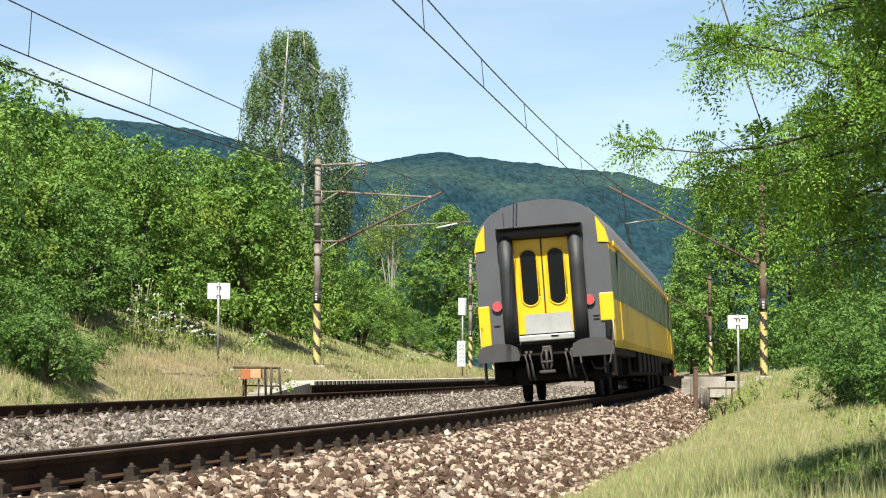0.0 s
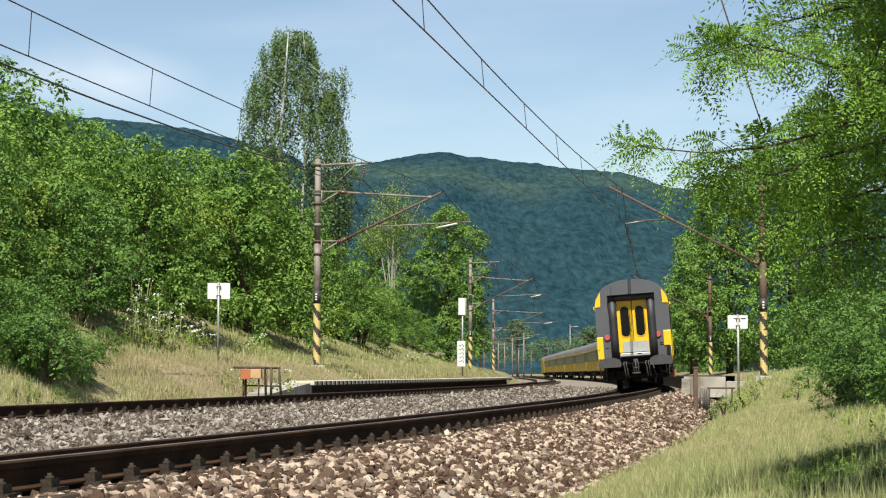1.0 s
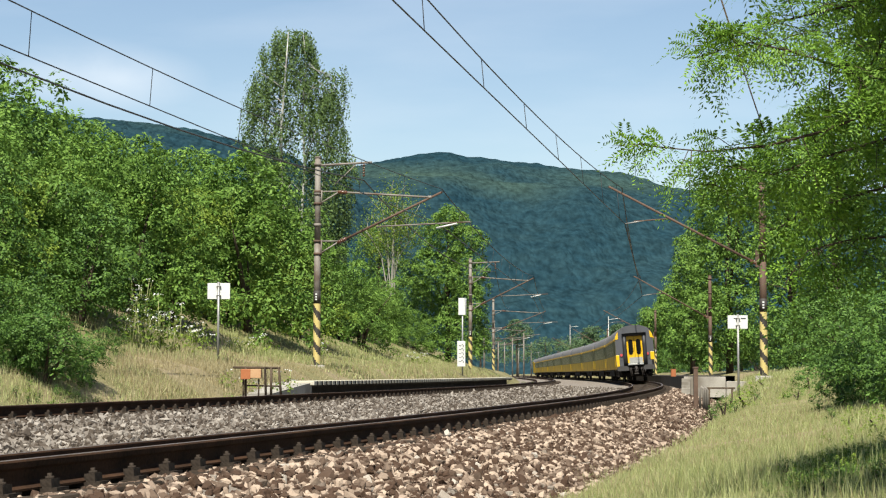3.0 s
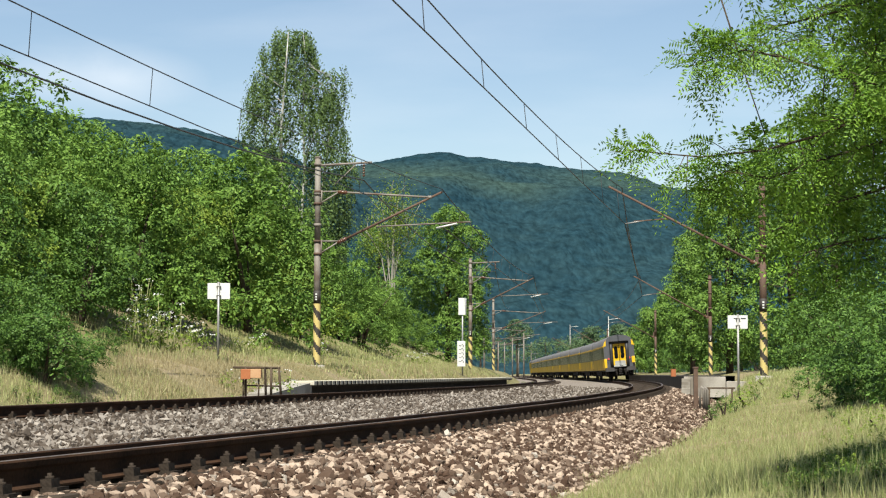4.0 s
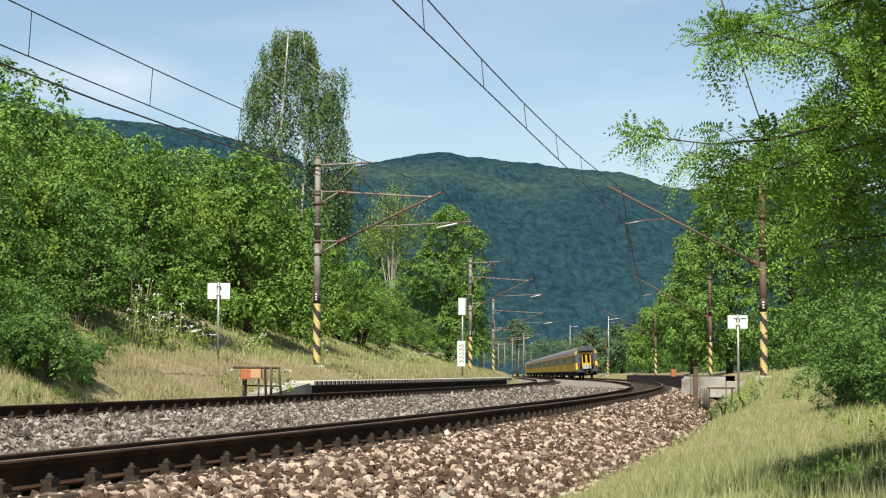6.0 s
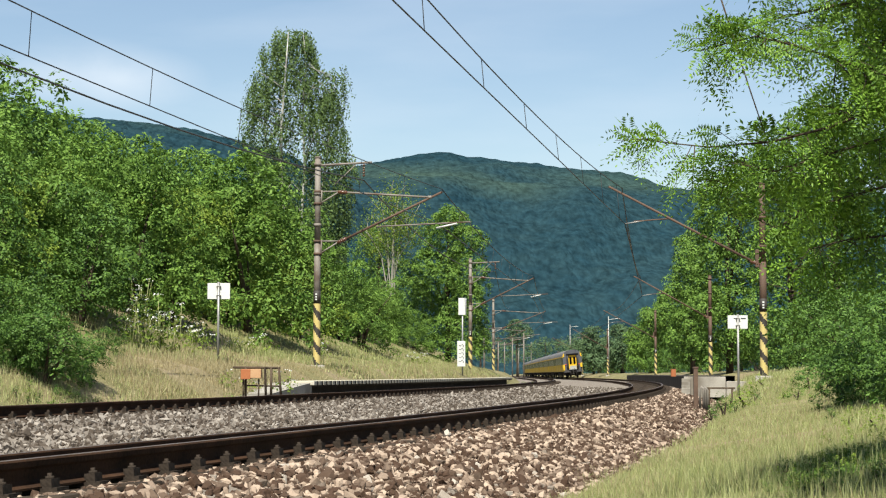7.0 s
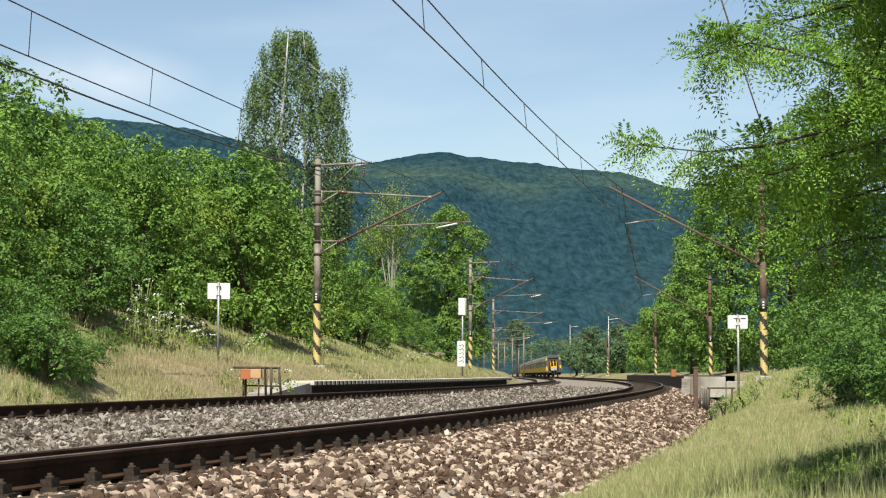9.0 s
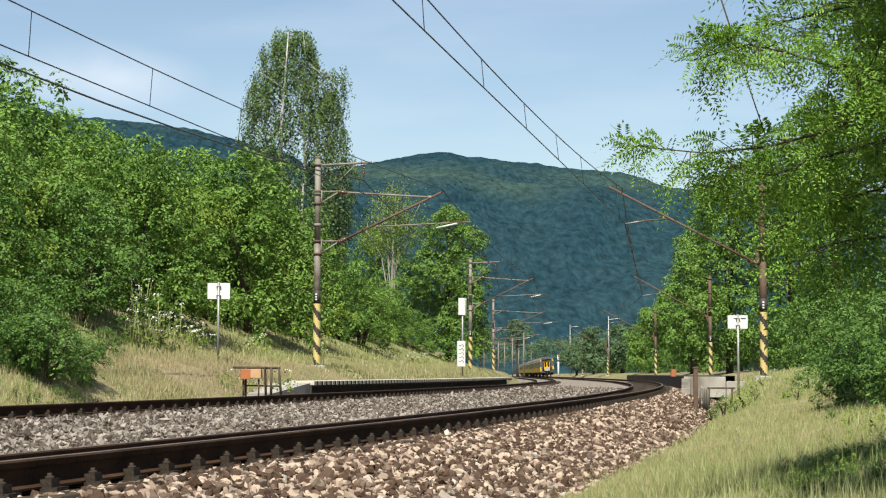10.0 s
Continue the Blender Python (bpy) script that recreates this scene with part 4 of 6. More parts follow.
    tagged(right, "platform with pale concrete end and dark face", "platform", kind="structure")


def build_sign(x, y, base, plate_w, plate_h, height, label, mark):
    sign = new("line_sign")
    sign.matrix_world = pose(x, y, base, 0, 0, 0)
    bm = bmesh.new()
    tube(bm, (0, 0, -0.3), (0, 0, height), 0.035, n=10)
    part("post", bm, M_STEEL, sign)
    bm = bmesh.new()
    box(bm, -plate_w / 2, plate_w / 2, 0.04, 0.055, height - plate_h - 0.06, height - 0.03, 0.006)
    plate = part("plate", bm, M_WHITE, sign, "white sheet-metal plate")
    for z in (height - 0.12, height - plate_h + 0.05):
        bm = bmesh.new()
        box(bm, -0.07, 0.07, -0.045, 0.04, z - 0.008, z + 0.008, 0.003)
        part("clamp", bm, M_STEEL, plate)
    if mark:
        bm = bmesh.new()
        box(bm, -0.13, 0.05, 0.03, 0.041, height - 0.135, height - 0.115)
        box(bm, 0.10, plate_w / 2 - 0.06, 0.03, 0.041, height - 0.14, height - 0.11)
        part("mark_bar", bm, M_RUBBER, plate)
    return tagged(sign, label, "railway sign", group="line-side signs")


def build_tall_board():
    y = 96.0
    x = (818 - 784) / 3149 * y
    base = ground_at(x, y)
    t = new("station_board")
    t.matrix_world = pose(x, y, base, 0, 0, 0)
    f = y / 3149
    z = lambda py: 0.5945 + (663.3 - py) * f - base
    bm = bmesh.new()
    tube(bm, (0.02, 0, -0.3), (0.02, 0, z(530)), 0.045, n=10)
    part("post", bm, M_STEEL, t)
    bm = bmesh.new()
    box(bm, -0.2, 0.22, -0.09, -0.05, z(558), z(528), 0.01)
    part("upper_plate", bm, M_WHITE, t)
    bm = bmesh.new()
    box(bm, -0.26, 0.17, -0.10, -0.05, z(649), z(604), 0.01)
    low = part("lower_board", bm, M_WHITE, t, "white board with dark scrawl")
    bm = bmesh.new()
    for k in range(5):
        zz = z(611 + 7 * k)
        pipe(bm, [(-0.18, -0.105, zz), (-0.1, -0.108, zz - 0.06), (0.0, -0.105, zz + 0.04), (0.08, -0.108, zz - 0.05), (0.05, -0.105, zz - 0.12)], 0.014, 5)
    part("scrawl", bm, M_STRIPE_K, low)
    tagged(t, "white notice board on a steel post on the platform", "notice board")


def build_fences():
    # frame with an orange box beside the left platform ramp
    y = 42.0
    f = y / 3149
    X = lambda px: (px - 784) * f
    Z = lambda py: 0.5945 + (663.3 - py) * f
    th = new("crossing_barrier")
    bm = bmesh.new()
    tube(bm, (X(413), y, Z(651)), (X(497), y, Z(652)), 0.028, n=8)
    part("top_rail", bm, M_WOODRAIL, th)
    bm = bmesh.new()
    tube(bm, (X(435), y, Z(683)), (X(495), y, Z(684)), 0.02, n=8)
    part("lower_rail", bm, M_WOODRAIL, th)
    for px, lean in ((436, 0), (470, 2), (481, 0), (494, 5)):
        bm = bmesh.new()
        tube(bm, (X(px + lean), y, Z(705)), (X(px), y, Z(650)), 0.03, n=8)
        part("post", bm, M_WOODRAIL, th)
    tagged(th, "weathered brown barrier frame beside the platform ramp", "barrier")
    bx = new("equipment_box")
    bm = bmesh.new()
    box(bm, X(429), X(446), y - 0.25, y - 0.02, Z(672), Z(654), 0.01)
    part("side_panel", bm, M_ORANGE, bx)
    bm = bmesh.new()
    box(bm, X(446), X(465), y - 0.25, y - 0.02, Z(670), Z(654), 0.01)
    part("lid", bm, M_PALEORANGE, bx, "sun-bleached lid")
    bm = bmesh.new()
    for px in (433, 460):
        tube(bm, (X(px), y - 0.13, Z(672)), (X(px), y - 0.13, Z(705)), 0.02, n=8)
    part("stand", bm, M_WOODRAIL, bx)
    tagged(bx, "faded orange metal box on thin legs", "equipment box")
    # right: rusty post, pipes, low barrier
    y = 48.0
    f2 = y / 3149
    X = lambda px: (px - 784) * f2
    Z = lambda py: 0.5945 + (663.3 - py) * f2
    po = new("rusty_post")
    bm = bmesh.new()
    box(bm, X(1226.5), X(1234), y - 0.06, y + 0.06, Z(720), Z(650), 0.01)
    part("shaft", bm, M_MASTRUST, po)
    bm = bmesh.new()
    box(bm, X(1225.5), X(1235), y - 0.07, y + 0.07, Z(652), Z(649), 0.005)
    part("cap", bm, M_MASTRUST, po)
    tagged(po, "rust-brown square post near the crossing", "post")
    pp = new("bent_pipe_guard")
    for a, b in ((1237, 1246), (1243, 1250)):
        bm = bmesh.new()
        pipe(bm, [(X(a), y - 0.1, Z(722)), (X(a), y - 0.1, Z(690)), (X(a + 2), y - 0.1, Z(684)), (X(b), y - 0.1, Z(690)), (X(b), y - 0.1, Z(725))], 0.035, 8)
        part("pipe", bm, M_MAST, pp)
    tagged(pp, "pale bent pipe guard in the gravel", "pipe guard")
    lb = new("low_barrier")
    bm = bmesh.new()
    box(bm, X(1250), X(1300), y - 0.04, y + 0.04, Z(688), Z(685), 0.008)
    part("top_rail", bm, M_WOODRAIL, lb)
    for px, l in ((1252, -2), (1295, -3), (1254, -1)):
        bm = bmesh.new()
        tube(bm, (X(px + l), y, Z(722)), (X(px), y, Z(687)), 0.03, n=8)
        part("leg", bm, M_WOODRAIL, lb)
    tagged(lb, "low dark wooden barrier beside the platform end", "barrier")
    bx = new("signal_box")
    y = 74.0
    X0, f3 = (1191 - 784) * y / 3149, y / 3149
    bm = bmesh.new()
    box(bm, X0 - 0.1, X0 + 0.1, y - 0.1, y + 0.1, 0.52, 0.5945 + (663.3 - 654) * f3, 0.015)
    part("cabinet", bm, M_ORANGE, bx)
    bm = bmesh.new()
    box(bm, X0 - 0.11, X0 + 0.11, y - 0.11, y + 0.11, 0.5945 + (663.3 - 654) * f3, 0.5945 + (663.3 - 653) * f3, 0.004)
    part("lid", bm, M_ORANGE, bx)
    tagged(bx, "small orange equipment cabinet on the platform", "cabinet")


# ---------- plants ----------
def leaf_quads(centres, size, rng, out=None, up=0.45, narrow=0.55, wild=0.55):
    """Bent diamond leaves that turn outwards and up."""
    n = len(centres)
    nrm = rng.normal(size=(n, 3)) * wild
    if out is not None:
        nrm += out
    nrm[:, 2] += up
    nrm /= np.linalg.norm(nrm, axis=1)[:, None]
    a = rng.normal(size=(n, 3))
    a -= (a * nrm).sum(1)[:, None] * nrm
    a /= np.linalg.norm(a, axis=1)[:, None]
    b = np.cross(nrm, a)
    L = size * rng.uniform(0.6, 1.35, size=n)[:, None]
    W = L * narrow
    c = np.asarray(centres)
    droop = np.zeros((n, 3))
    droop[:, 2] = -0.18 * L[:, 0]
    v = np.stack([c - a * L * 0.5, c + b * W * 0.5, c + a * L * 0.5 + droop, c - b * W * 0.5], 1).reshape(-1, 3)
    f = np.arange(n * 4).reshape(n, 4)
    return v, f


def crown(rng, n, lobes, size, per=12, puffs=6, narrow=0.48):
    """Leaves in fans on the skin of many small puffs that sit on the lobes (x, y, z, rx, ry, rz); hollows stay open and dark."""
    lobes = np.asarray(lobes, dtype=float)
    subs = []
    for l in lobes:
        u = rng.normal(size=(puffs, 3))
        u[:, 2] += 0.45
        u /= np.linalg.norm(u, axis=1)[:, None]
        subs.append(np.concatenate([l[:3] + u * l[3:] * rng.uniform(0.55, 0.85, (puffs, 1)), l[3:] * rng.uniform(0.28, 0.48, (puffs, 1))], 1))
    subs = np.concatenate(subs)
    w = subs[:, 3] * subs[:, 5]
    m = 3 * n // per
    pick = rng.choice(len(subs), size=m, p=w / w.sum())
    u = rng.normal(size=(m, 3))
    u[:, 2] += 0.35
    u /= np.linalg.norm(u, axis=1)[:, None]
    c = subs[pick, :3] + u * subs[pick, 3:] * rng.uniform(0.8, 1.15, (m, 1))
    keep = np.ones(m, dtype=bool)
    for i, sub in enumerate(subs):
        inside = (((c - sub[:3]) / sub[3:]) ** 2).sum(1) < 0.55
        keep &= ~(inside & (pick != i))
    c, u = c[keep][:n // per], u[keep][:n // per]
    k = len(c)
    nrm = u * 0.75 + np.array([0, -0.05, 0.60]) + rng.normal(size=(k, 3)) * 0.32
    nrm /= np.linalg.norm(nrm, axis=1)[:, None]
    a = np.cross(nrm, rng.normal(size=(k, 3)))
    a /= np.linalg.norm(a, axis=1)[:, None]
    b = np.cross(nrm, a)
    th = rng.uniform(0, 2 * math.pi, (k, per, 1))
    spread = size * rng.uniform(1.2, 2.3, (k, 1, 1))
    q = np.sqrt(rng.random((k, per, 1)))
    way = a[:, None] * np.cos(th) + b[:, None] * np.sin(th)
    pos = (c[:, None] + way * q * spread - nrm[:, None] * 0.35 * q * q * spread + rng.normal(size=(k, per, 3)) * size * 0.12).reshape(-1, 3)
    way = (way - nrm[:, None] * 0.45 * q + rng.normal(size=(k, per, 3)) * 0.25).reshape(-1, 3)
    way /= np.linalg.norm(way, axis=1)[:, None]
    flat = np.repeat(nrm, per, axis=0) + rng.normal(size=(k * per, 3)) * 0.28
    side = np.cross(flat, way)
    side /= np.linalg.norm(side, axis=1)[:, None]
    L = size * rng.uniform(0.65, 1.3, (k * per, 1))
    W = L * narrow
    v = np.stack([pos - way * L * 0.5, pos + side * W * 0.5, pos + way * L * 0.5, pos - side * W * 0.5], 1).reshape(-1, 3)
    return v, np.arange(len(v)).reshape(-1, 4)


def build_bush(name, seed, h, w, leaves, size, mat, label, category, trunks=3, skirt=True):
    rng = np.random.default_rng(seed)
    bush = new(name)
    bm = bmesh.new()
    lobes = []
    k = 14
    for i in range(k):
        a = rng.uniform(0, 2 * math.pi)
        q = rng.uniform(0.0, 0.75)
        z = h * rng.uniform(0.25 if skirt else 0.42, 0.85) * (1 - 0.25 * q)
        r = w * rng.uniform(0.17, 0.31)
        lobes.append((math.cos(a) * q * w * 0.5, math.sin(a) * q * w * 0.5, z, r, r, r * 0.8))
    lobes.append((0, 0, h * 0.80, w * 0.22, w * 0.22, h * 0.2))
    lobes.append((0, 0, h * (0.35 if skirt else 0.55), w * 0.40, w * 0.40, h * 0.3))
    for i in range(7 if skirt else 0):
        a = i * 0.9 + rng.uniform(0, 0.4)
        lobes.append((math.cos(a) * w * 0.38, math.sin(a) * w * 0.38, h * rng.uniform(0.06, 0.22), w * 0.2, w * 0.2, w * 0.16))
    for i in range(trunks):
        tgt = lobes[i]
        pipe(bm, [(0.1 * i - 0.1, 0, -0.4), (tgt[0] * 0.2, tgt[1] * 0.2, tgt[2] * 0.35), (tgt[0] * 0.7, tgt[1] * 0.7, tgt[2] * 0.8), tgt[:3]],
             [0.05 + 0.012 * h, 0.04 + 0.008 * h, 0.03, 0.012], 6)
    part("trunk", bm, M_BARK, bush)
    v, f = crown(rng, leaves, lobes, size)
    piece("crown", v, f, mat, bush)
    return tagged(bush, label, category)


def scatter_copies(protos, places, rng, group):
    """places: x, y, z, scale. The first of each kind is used itself."""
    used = set()
    for i, (x, y, z, sc) in enumerate(places):
        p = protos[int(rng.integers(len(protos)))]
        m = pose(x, y, z, 0, 0, rng.uniform(0, 360)) @ Matrix.Diagonal((sc * rng.uniform(0.9, 1.1), sc * rng.uniform(0.9, 1.1), sc, 1))
        if p.name not in used:
            p.matrix_world = m
            used.add(p.name)
            tagged(p, group=group)
        else:
            tagged(copy_thing(p, m), group=group)
    for p in protos:
        if p.name not in used:
            p.matrix_world = pose(*places[0][:3]) @ Matrix.Diagonal((0.6, 0.6, 0.6, 1))
            tagged(p, group=group)


def view_place(px, y):
    return (px - 784) / 3149 * y


def top_z(py, y):
    return 0.5945 + (663.3 - py) / 3149 * y


def build_thicket():
    rng = np.random.default_rng(21)
    kinds = [(M_LEAF, "dense green robinia shrub on the embankment"), (M_LEAF_Y, "yellow-green leafy shrub on the embankment"), (M_LEAF, "dense green robinia shrub on the embankment"),
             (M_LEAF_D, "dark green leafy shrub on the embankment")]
    protos = [build_bush("shrub", 40 + i, 4.0, 3.8, 10800, 0.105, m, lab, "shrub") for i, (m, lab) in enumerate(kinds)]
    # crest of the thicket as seen along the bank
    places = []
    crest_px = [-80, 0, 40, 90, 160, 260, 310, 350, 400, 440, 480, 520, 560, 600, 650, 700, 740, 780]
    crest_py = [100, 112, 190, 225, 240, 238, 285, 290, 285, 320, 360, 395, 430, 470, 500, 530, 565, 600]
    for y, px0, px1, lift, step in ((33, -60, 60, 0.0, 40), (38, -60, 160, 0.0, 40), (44, -60, 240, 0.12, 45), (52, -40, 350, 0.3, 45), (60, -40, 430, 0.6, 42), (70, 0, 520, 0.8, 40), (80, 60, 580, 0.94, 36),
                                    (92, 200, 660, 1.0, 32), (105, 380, 720, 1.0, 28), (122, 560, 780, 1.0, 24)):
        px = px0
        while px <= px1:
            x = view_place(px, y) + rng.uniform(-0.4, 0.4)
            yy = y + rng.uniform(-2, 2)
            d = x - centre_x(yy)
            g = ground_at(x, yy)
            if d < (-13.2 if yy < 42 else -15.0):
                want = top_z(np.interp(px, crest_px, crest_py), yy)
                low = g + 2.4
                top = low + (want - low) * (0.45 + 0.55 * lift) if want > low else want
                hgt = max(1.6, min(7.0, (top - g) * rng.uniform(0.85, 1.02)))
                places.append((x, yy, g - 0.1, hgt / 4.0))
            px += step * rng.uniform(0.8, 1.2)
    scatter_copies(protos, places, rng, "shrubs of the embankment thicket")
    return len(places)


def tree_from_view(name, y, lobes_px, leaves, size, mat, label, base_px=None, bark=None, seed=1, limbs=6, trunk_r=0.22, category="tree"):
    """A tree at distance y whose crown fills the given lobes (across, up, half width, half height in view units)."""
    rng = np.random.default_rng(seed)
    f = y / 3149
    cx = base_px if base_px is not None else sum(l[0] for l in lobes_px) / len(lobes_px)
    x0 = view_place(cx, y)
    g = ground_at(x0, y)
    tree = new(name)
    tree.matrix_world = pose(x0, y, g - 0.1)
    lobes = []
    for px, py, rx, ry in lobes_px:
        for k in range(2):
            dy = rng.uniform(-0.7, 0.7) * rx * f * 1.2
            lobes.append((view_place(px, y) - x0, dy, top_z(py, y) - g, rx * f, rx * f, ry * f))
    bm = bmesh.new()
    htop = max(l[2] + l[5] * 0.6 for l in lobes)
    stem = [(0, 0, -0.5), (0.1, 0, htop * 0.25), (-0.08, 0.1, htop * 0.5), (0.08, 0, htop * 0.75), (0, 0, htop)]
    pipe(bm, stem, [trunk_r * 1.15, trunk_r, trunk_r * 0.75, trunk_r * 0.45, 0.03], 10)
    for i in range(limbs):
        l = lobes[int(rng.integers(len(lobes)))]
        z0 = l[2] * rng.uniform(0.45, 0.75)
        pipe(bm, [(0, 0, z0), (l[0] * 0.35, l[1] * 0.35, z0 + (l[2] - z0) * 0.5), (l[0] * 0.75, l[1] * 0.75, l[2]), (l[0], l[1], l[2] + l[5] * 0.5)],
             [trunk_r * 0.45, trunk_r * 0.33, trunk_r * 0.2, 0.02], 7)
        for q in range(2):
            e = rng.normal(size=3) * np.array([l[3], l[4], l[5]]) * 0.55
            pipe(bm, [(l[0] * 0.75, l[1] * 0.75, l[2]), (l[0] * 0.8 + e[0] * 0.5, l[1] * 0.8 + e[1] * 0.5, l[2] + abs(e[2]) * 0.6), (l[0] + e[0], l[1] + e[1], l[2] + abs(e[2]))],
                 [trunk_r * 0.16, trunk_r * 0.1, 0.012], 5)
    part("trunk", bm, bark or M_BARK, tree)
    v, fc = crown(rng, leaves, lobes, size, puffs=16)
    piece("crown", v, fc, mat, tree)
    return tagged(tree, label, category)


def build_birch():
    y = 100.0
    rng = np.random.default_rng(8)
    x0 = view_place(510, y)
    g = ground_at(x0, y)
    tree = new("birch_tree")
    tree.matrix_world = pose(x0, y, g - 0.1)
    X = lambda px: view_place(px, y) - x0
    Z = lambda py: top_z(py, y) - g
    bm = bmesh.new()
    stems = [[(507, 640), (506, 430), (500, 330), (498, 240), (505, 150), (512, 60)], [(512, 640), (530, 430), (538, 300), (535, 180), (540, 110), (535, 55)],
             [(512, 640), (560, 400), (575, 280), (585, 180), (592, 125)], [(505, 640), (490, 420), (470, 300), (462, 200), (470, 110)]]
    limb_pts = []
    outline = [(42, 478, 545), (70, 462, 553), (100, 445, 560), (130, 440, 568), (160, 432, 600), (200, 428, 604), (250, 426, 622), (290, 430, 630), (340, 445, 622), (400, 460, 615), (460, 480, 610), (520, 490, 600)]
    oy, ol, orr = [o[0] for o in outline], [o[1] for o in outline], [o[2] for o in outline]
    for k, st in enumerate(stems):
        pts = [Vector((X(a), (k - 1.5) * 0.25 * i, Z(b))) for i, (a, b) in enumerate(st)]
        n = len(pts)
        pipe(bm, pts, [(0.17 if k == 0 else 0.11) * (1 - 0.88 * i / (n - 1)) for i in range(n)], 8)
        for i in range(1, n):
            for q in range(7):
                a = pts[i - 1].lerp(pts[i], rng.random())
                if a.z < Z(470) or a.z > Z(120):
                    continue
                e = a + Vector((rng.normal() * 1.0, rng.normal() * 1.0, rng.uniform(0.3, 1.5)))
                e.z = min(e.z, Z(75))
                pz = np.interp(e.z, [Z(500), Z(75)], [500, 75])
                e.x = max(X(np.interp(pz, oy, ol)) + 0.3, min(X(np.interp(pz, oy, orr)) - 0.5, e.x))
                m = a.lerp(e, 0.5) + Vector((0, 0, 0.05))
                pipe(bm, [a, m, e], [0.035, 0.025, 0.01], 5)
                limb_pts.append(e)
    part("trunk", bm, M_BIRCHBARK, tree, "white bark with dark patches")
    # hanging strands of small leaves
    pts, outw = [], []
    for k in range(5200):
        if k < 5060:
            py = 42 + 440 * rng.random() ** 0.95
            l, r = np.interp(py, oy, ol), np.interp(py, oy, orr)
            c, h = (l + r) / 2, (r - l) / 2
            u = rng.uniform(-1, 1)
            px = c + h * math.copysign(abs(u) ** 0.8, u)
        else:
            px, py = rng.uniform(560, 612), rng.uniform(108, 175)
            h, c = 26, 588
        dep = rng.uniform(-1, 1) * math.sqrt(max(0.05, 1 - ((px - c) / max(h, 1)) ** 2)) * min(h, 80) * y / 3149
        if noise.noise(Vector((px / 21, py / 30, 5))) > 0.30:
            continue
        n = int(rng.integers(7, 17))
        p = np.array([X(px), dep, Z(py)])
        drift = rng.normal() * 0.02
        o = np.array([(px - c) / max(h, 1), -0.5 + 0.3 * rng.normal(), 0.2])
        for i in range(n):
            p = p + np.array([drift + rng.normal() * 0.03, rng.normal() * 0.03, -0.085])
            pts.append(p + rng.normal(size=3) * np.array([0.06, 0.06, 0.03]))
            outw.append(o)
    v, f = leaf_quads(np.array(pts), 0.145, rng, np.array(outw), up=0.2, narrow=0.6)
    piece("crown", v, f, M_BIRCH_LEAF, tree, "hanging grey-green foliage")
    tagged(tree, "tall birch with white trunk and hanging grey-green twigs", "birch tree")


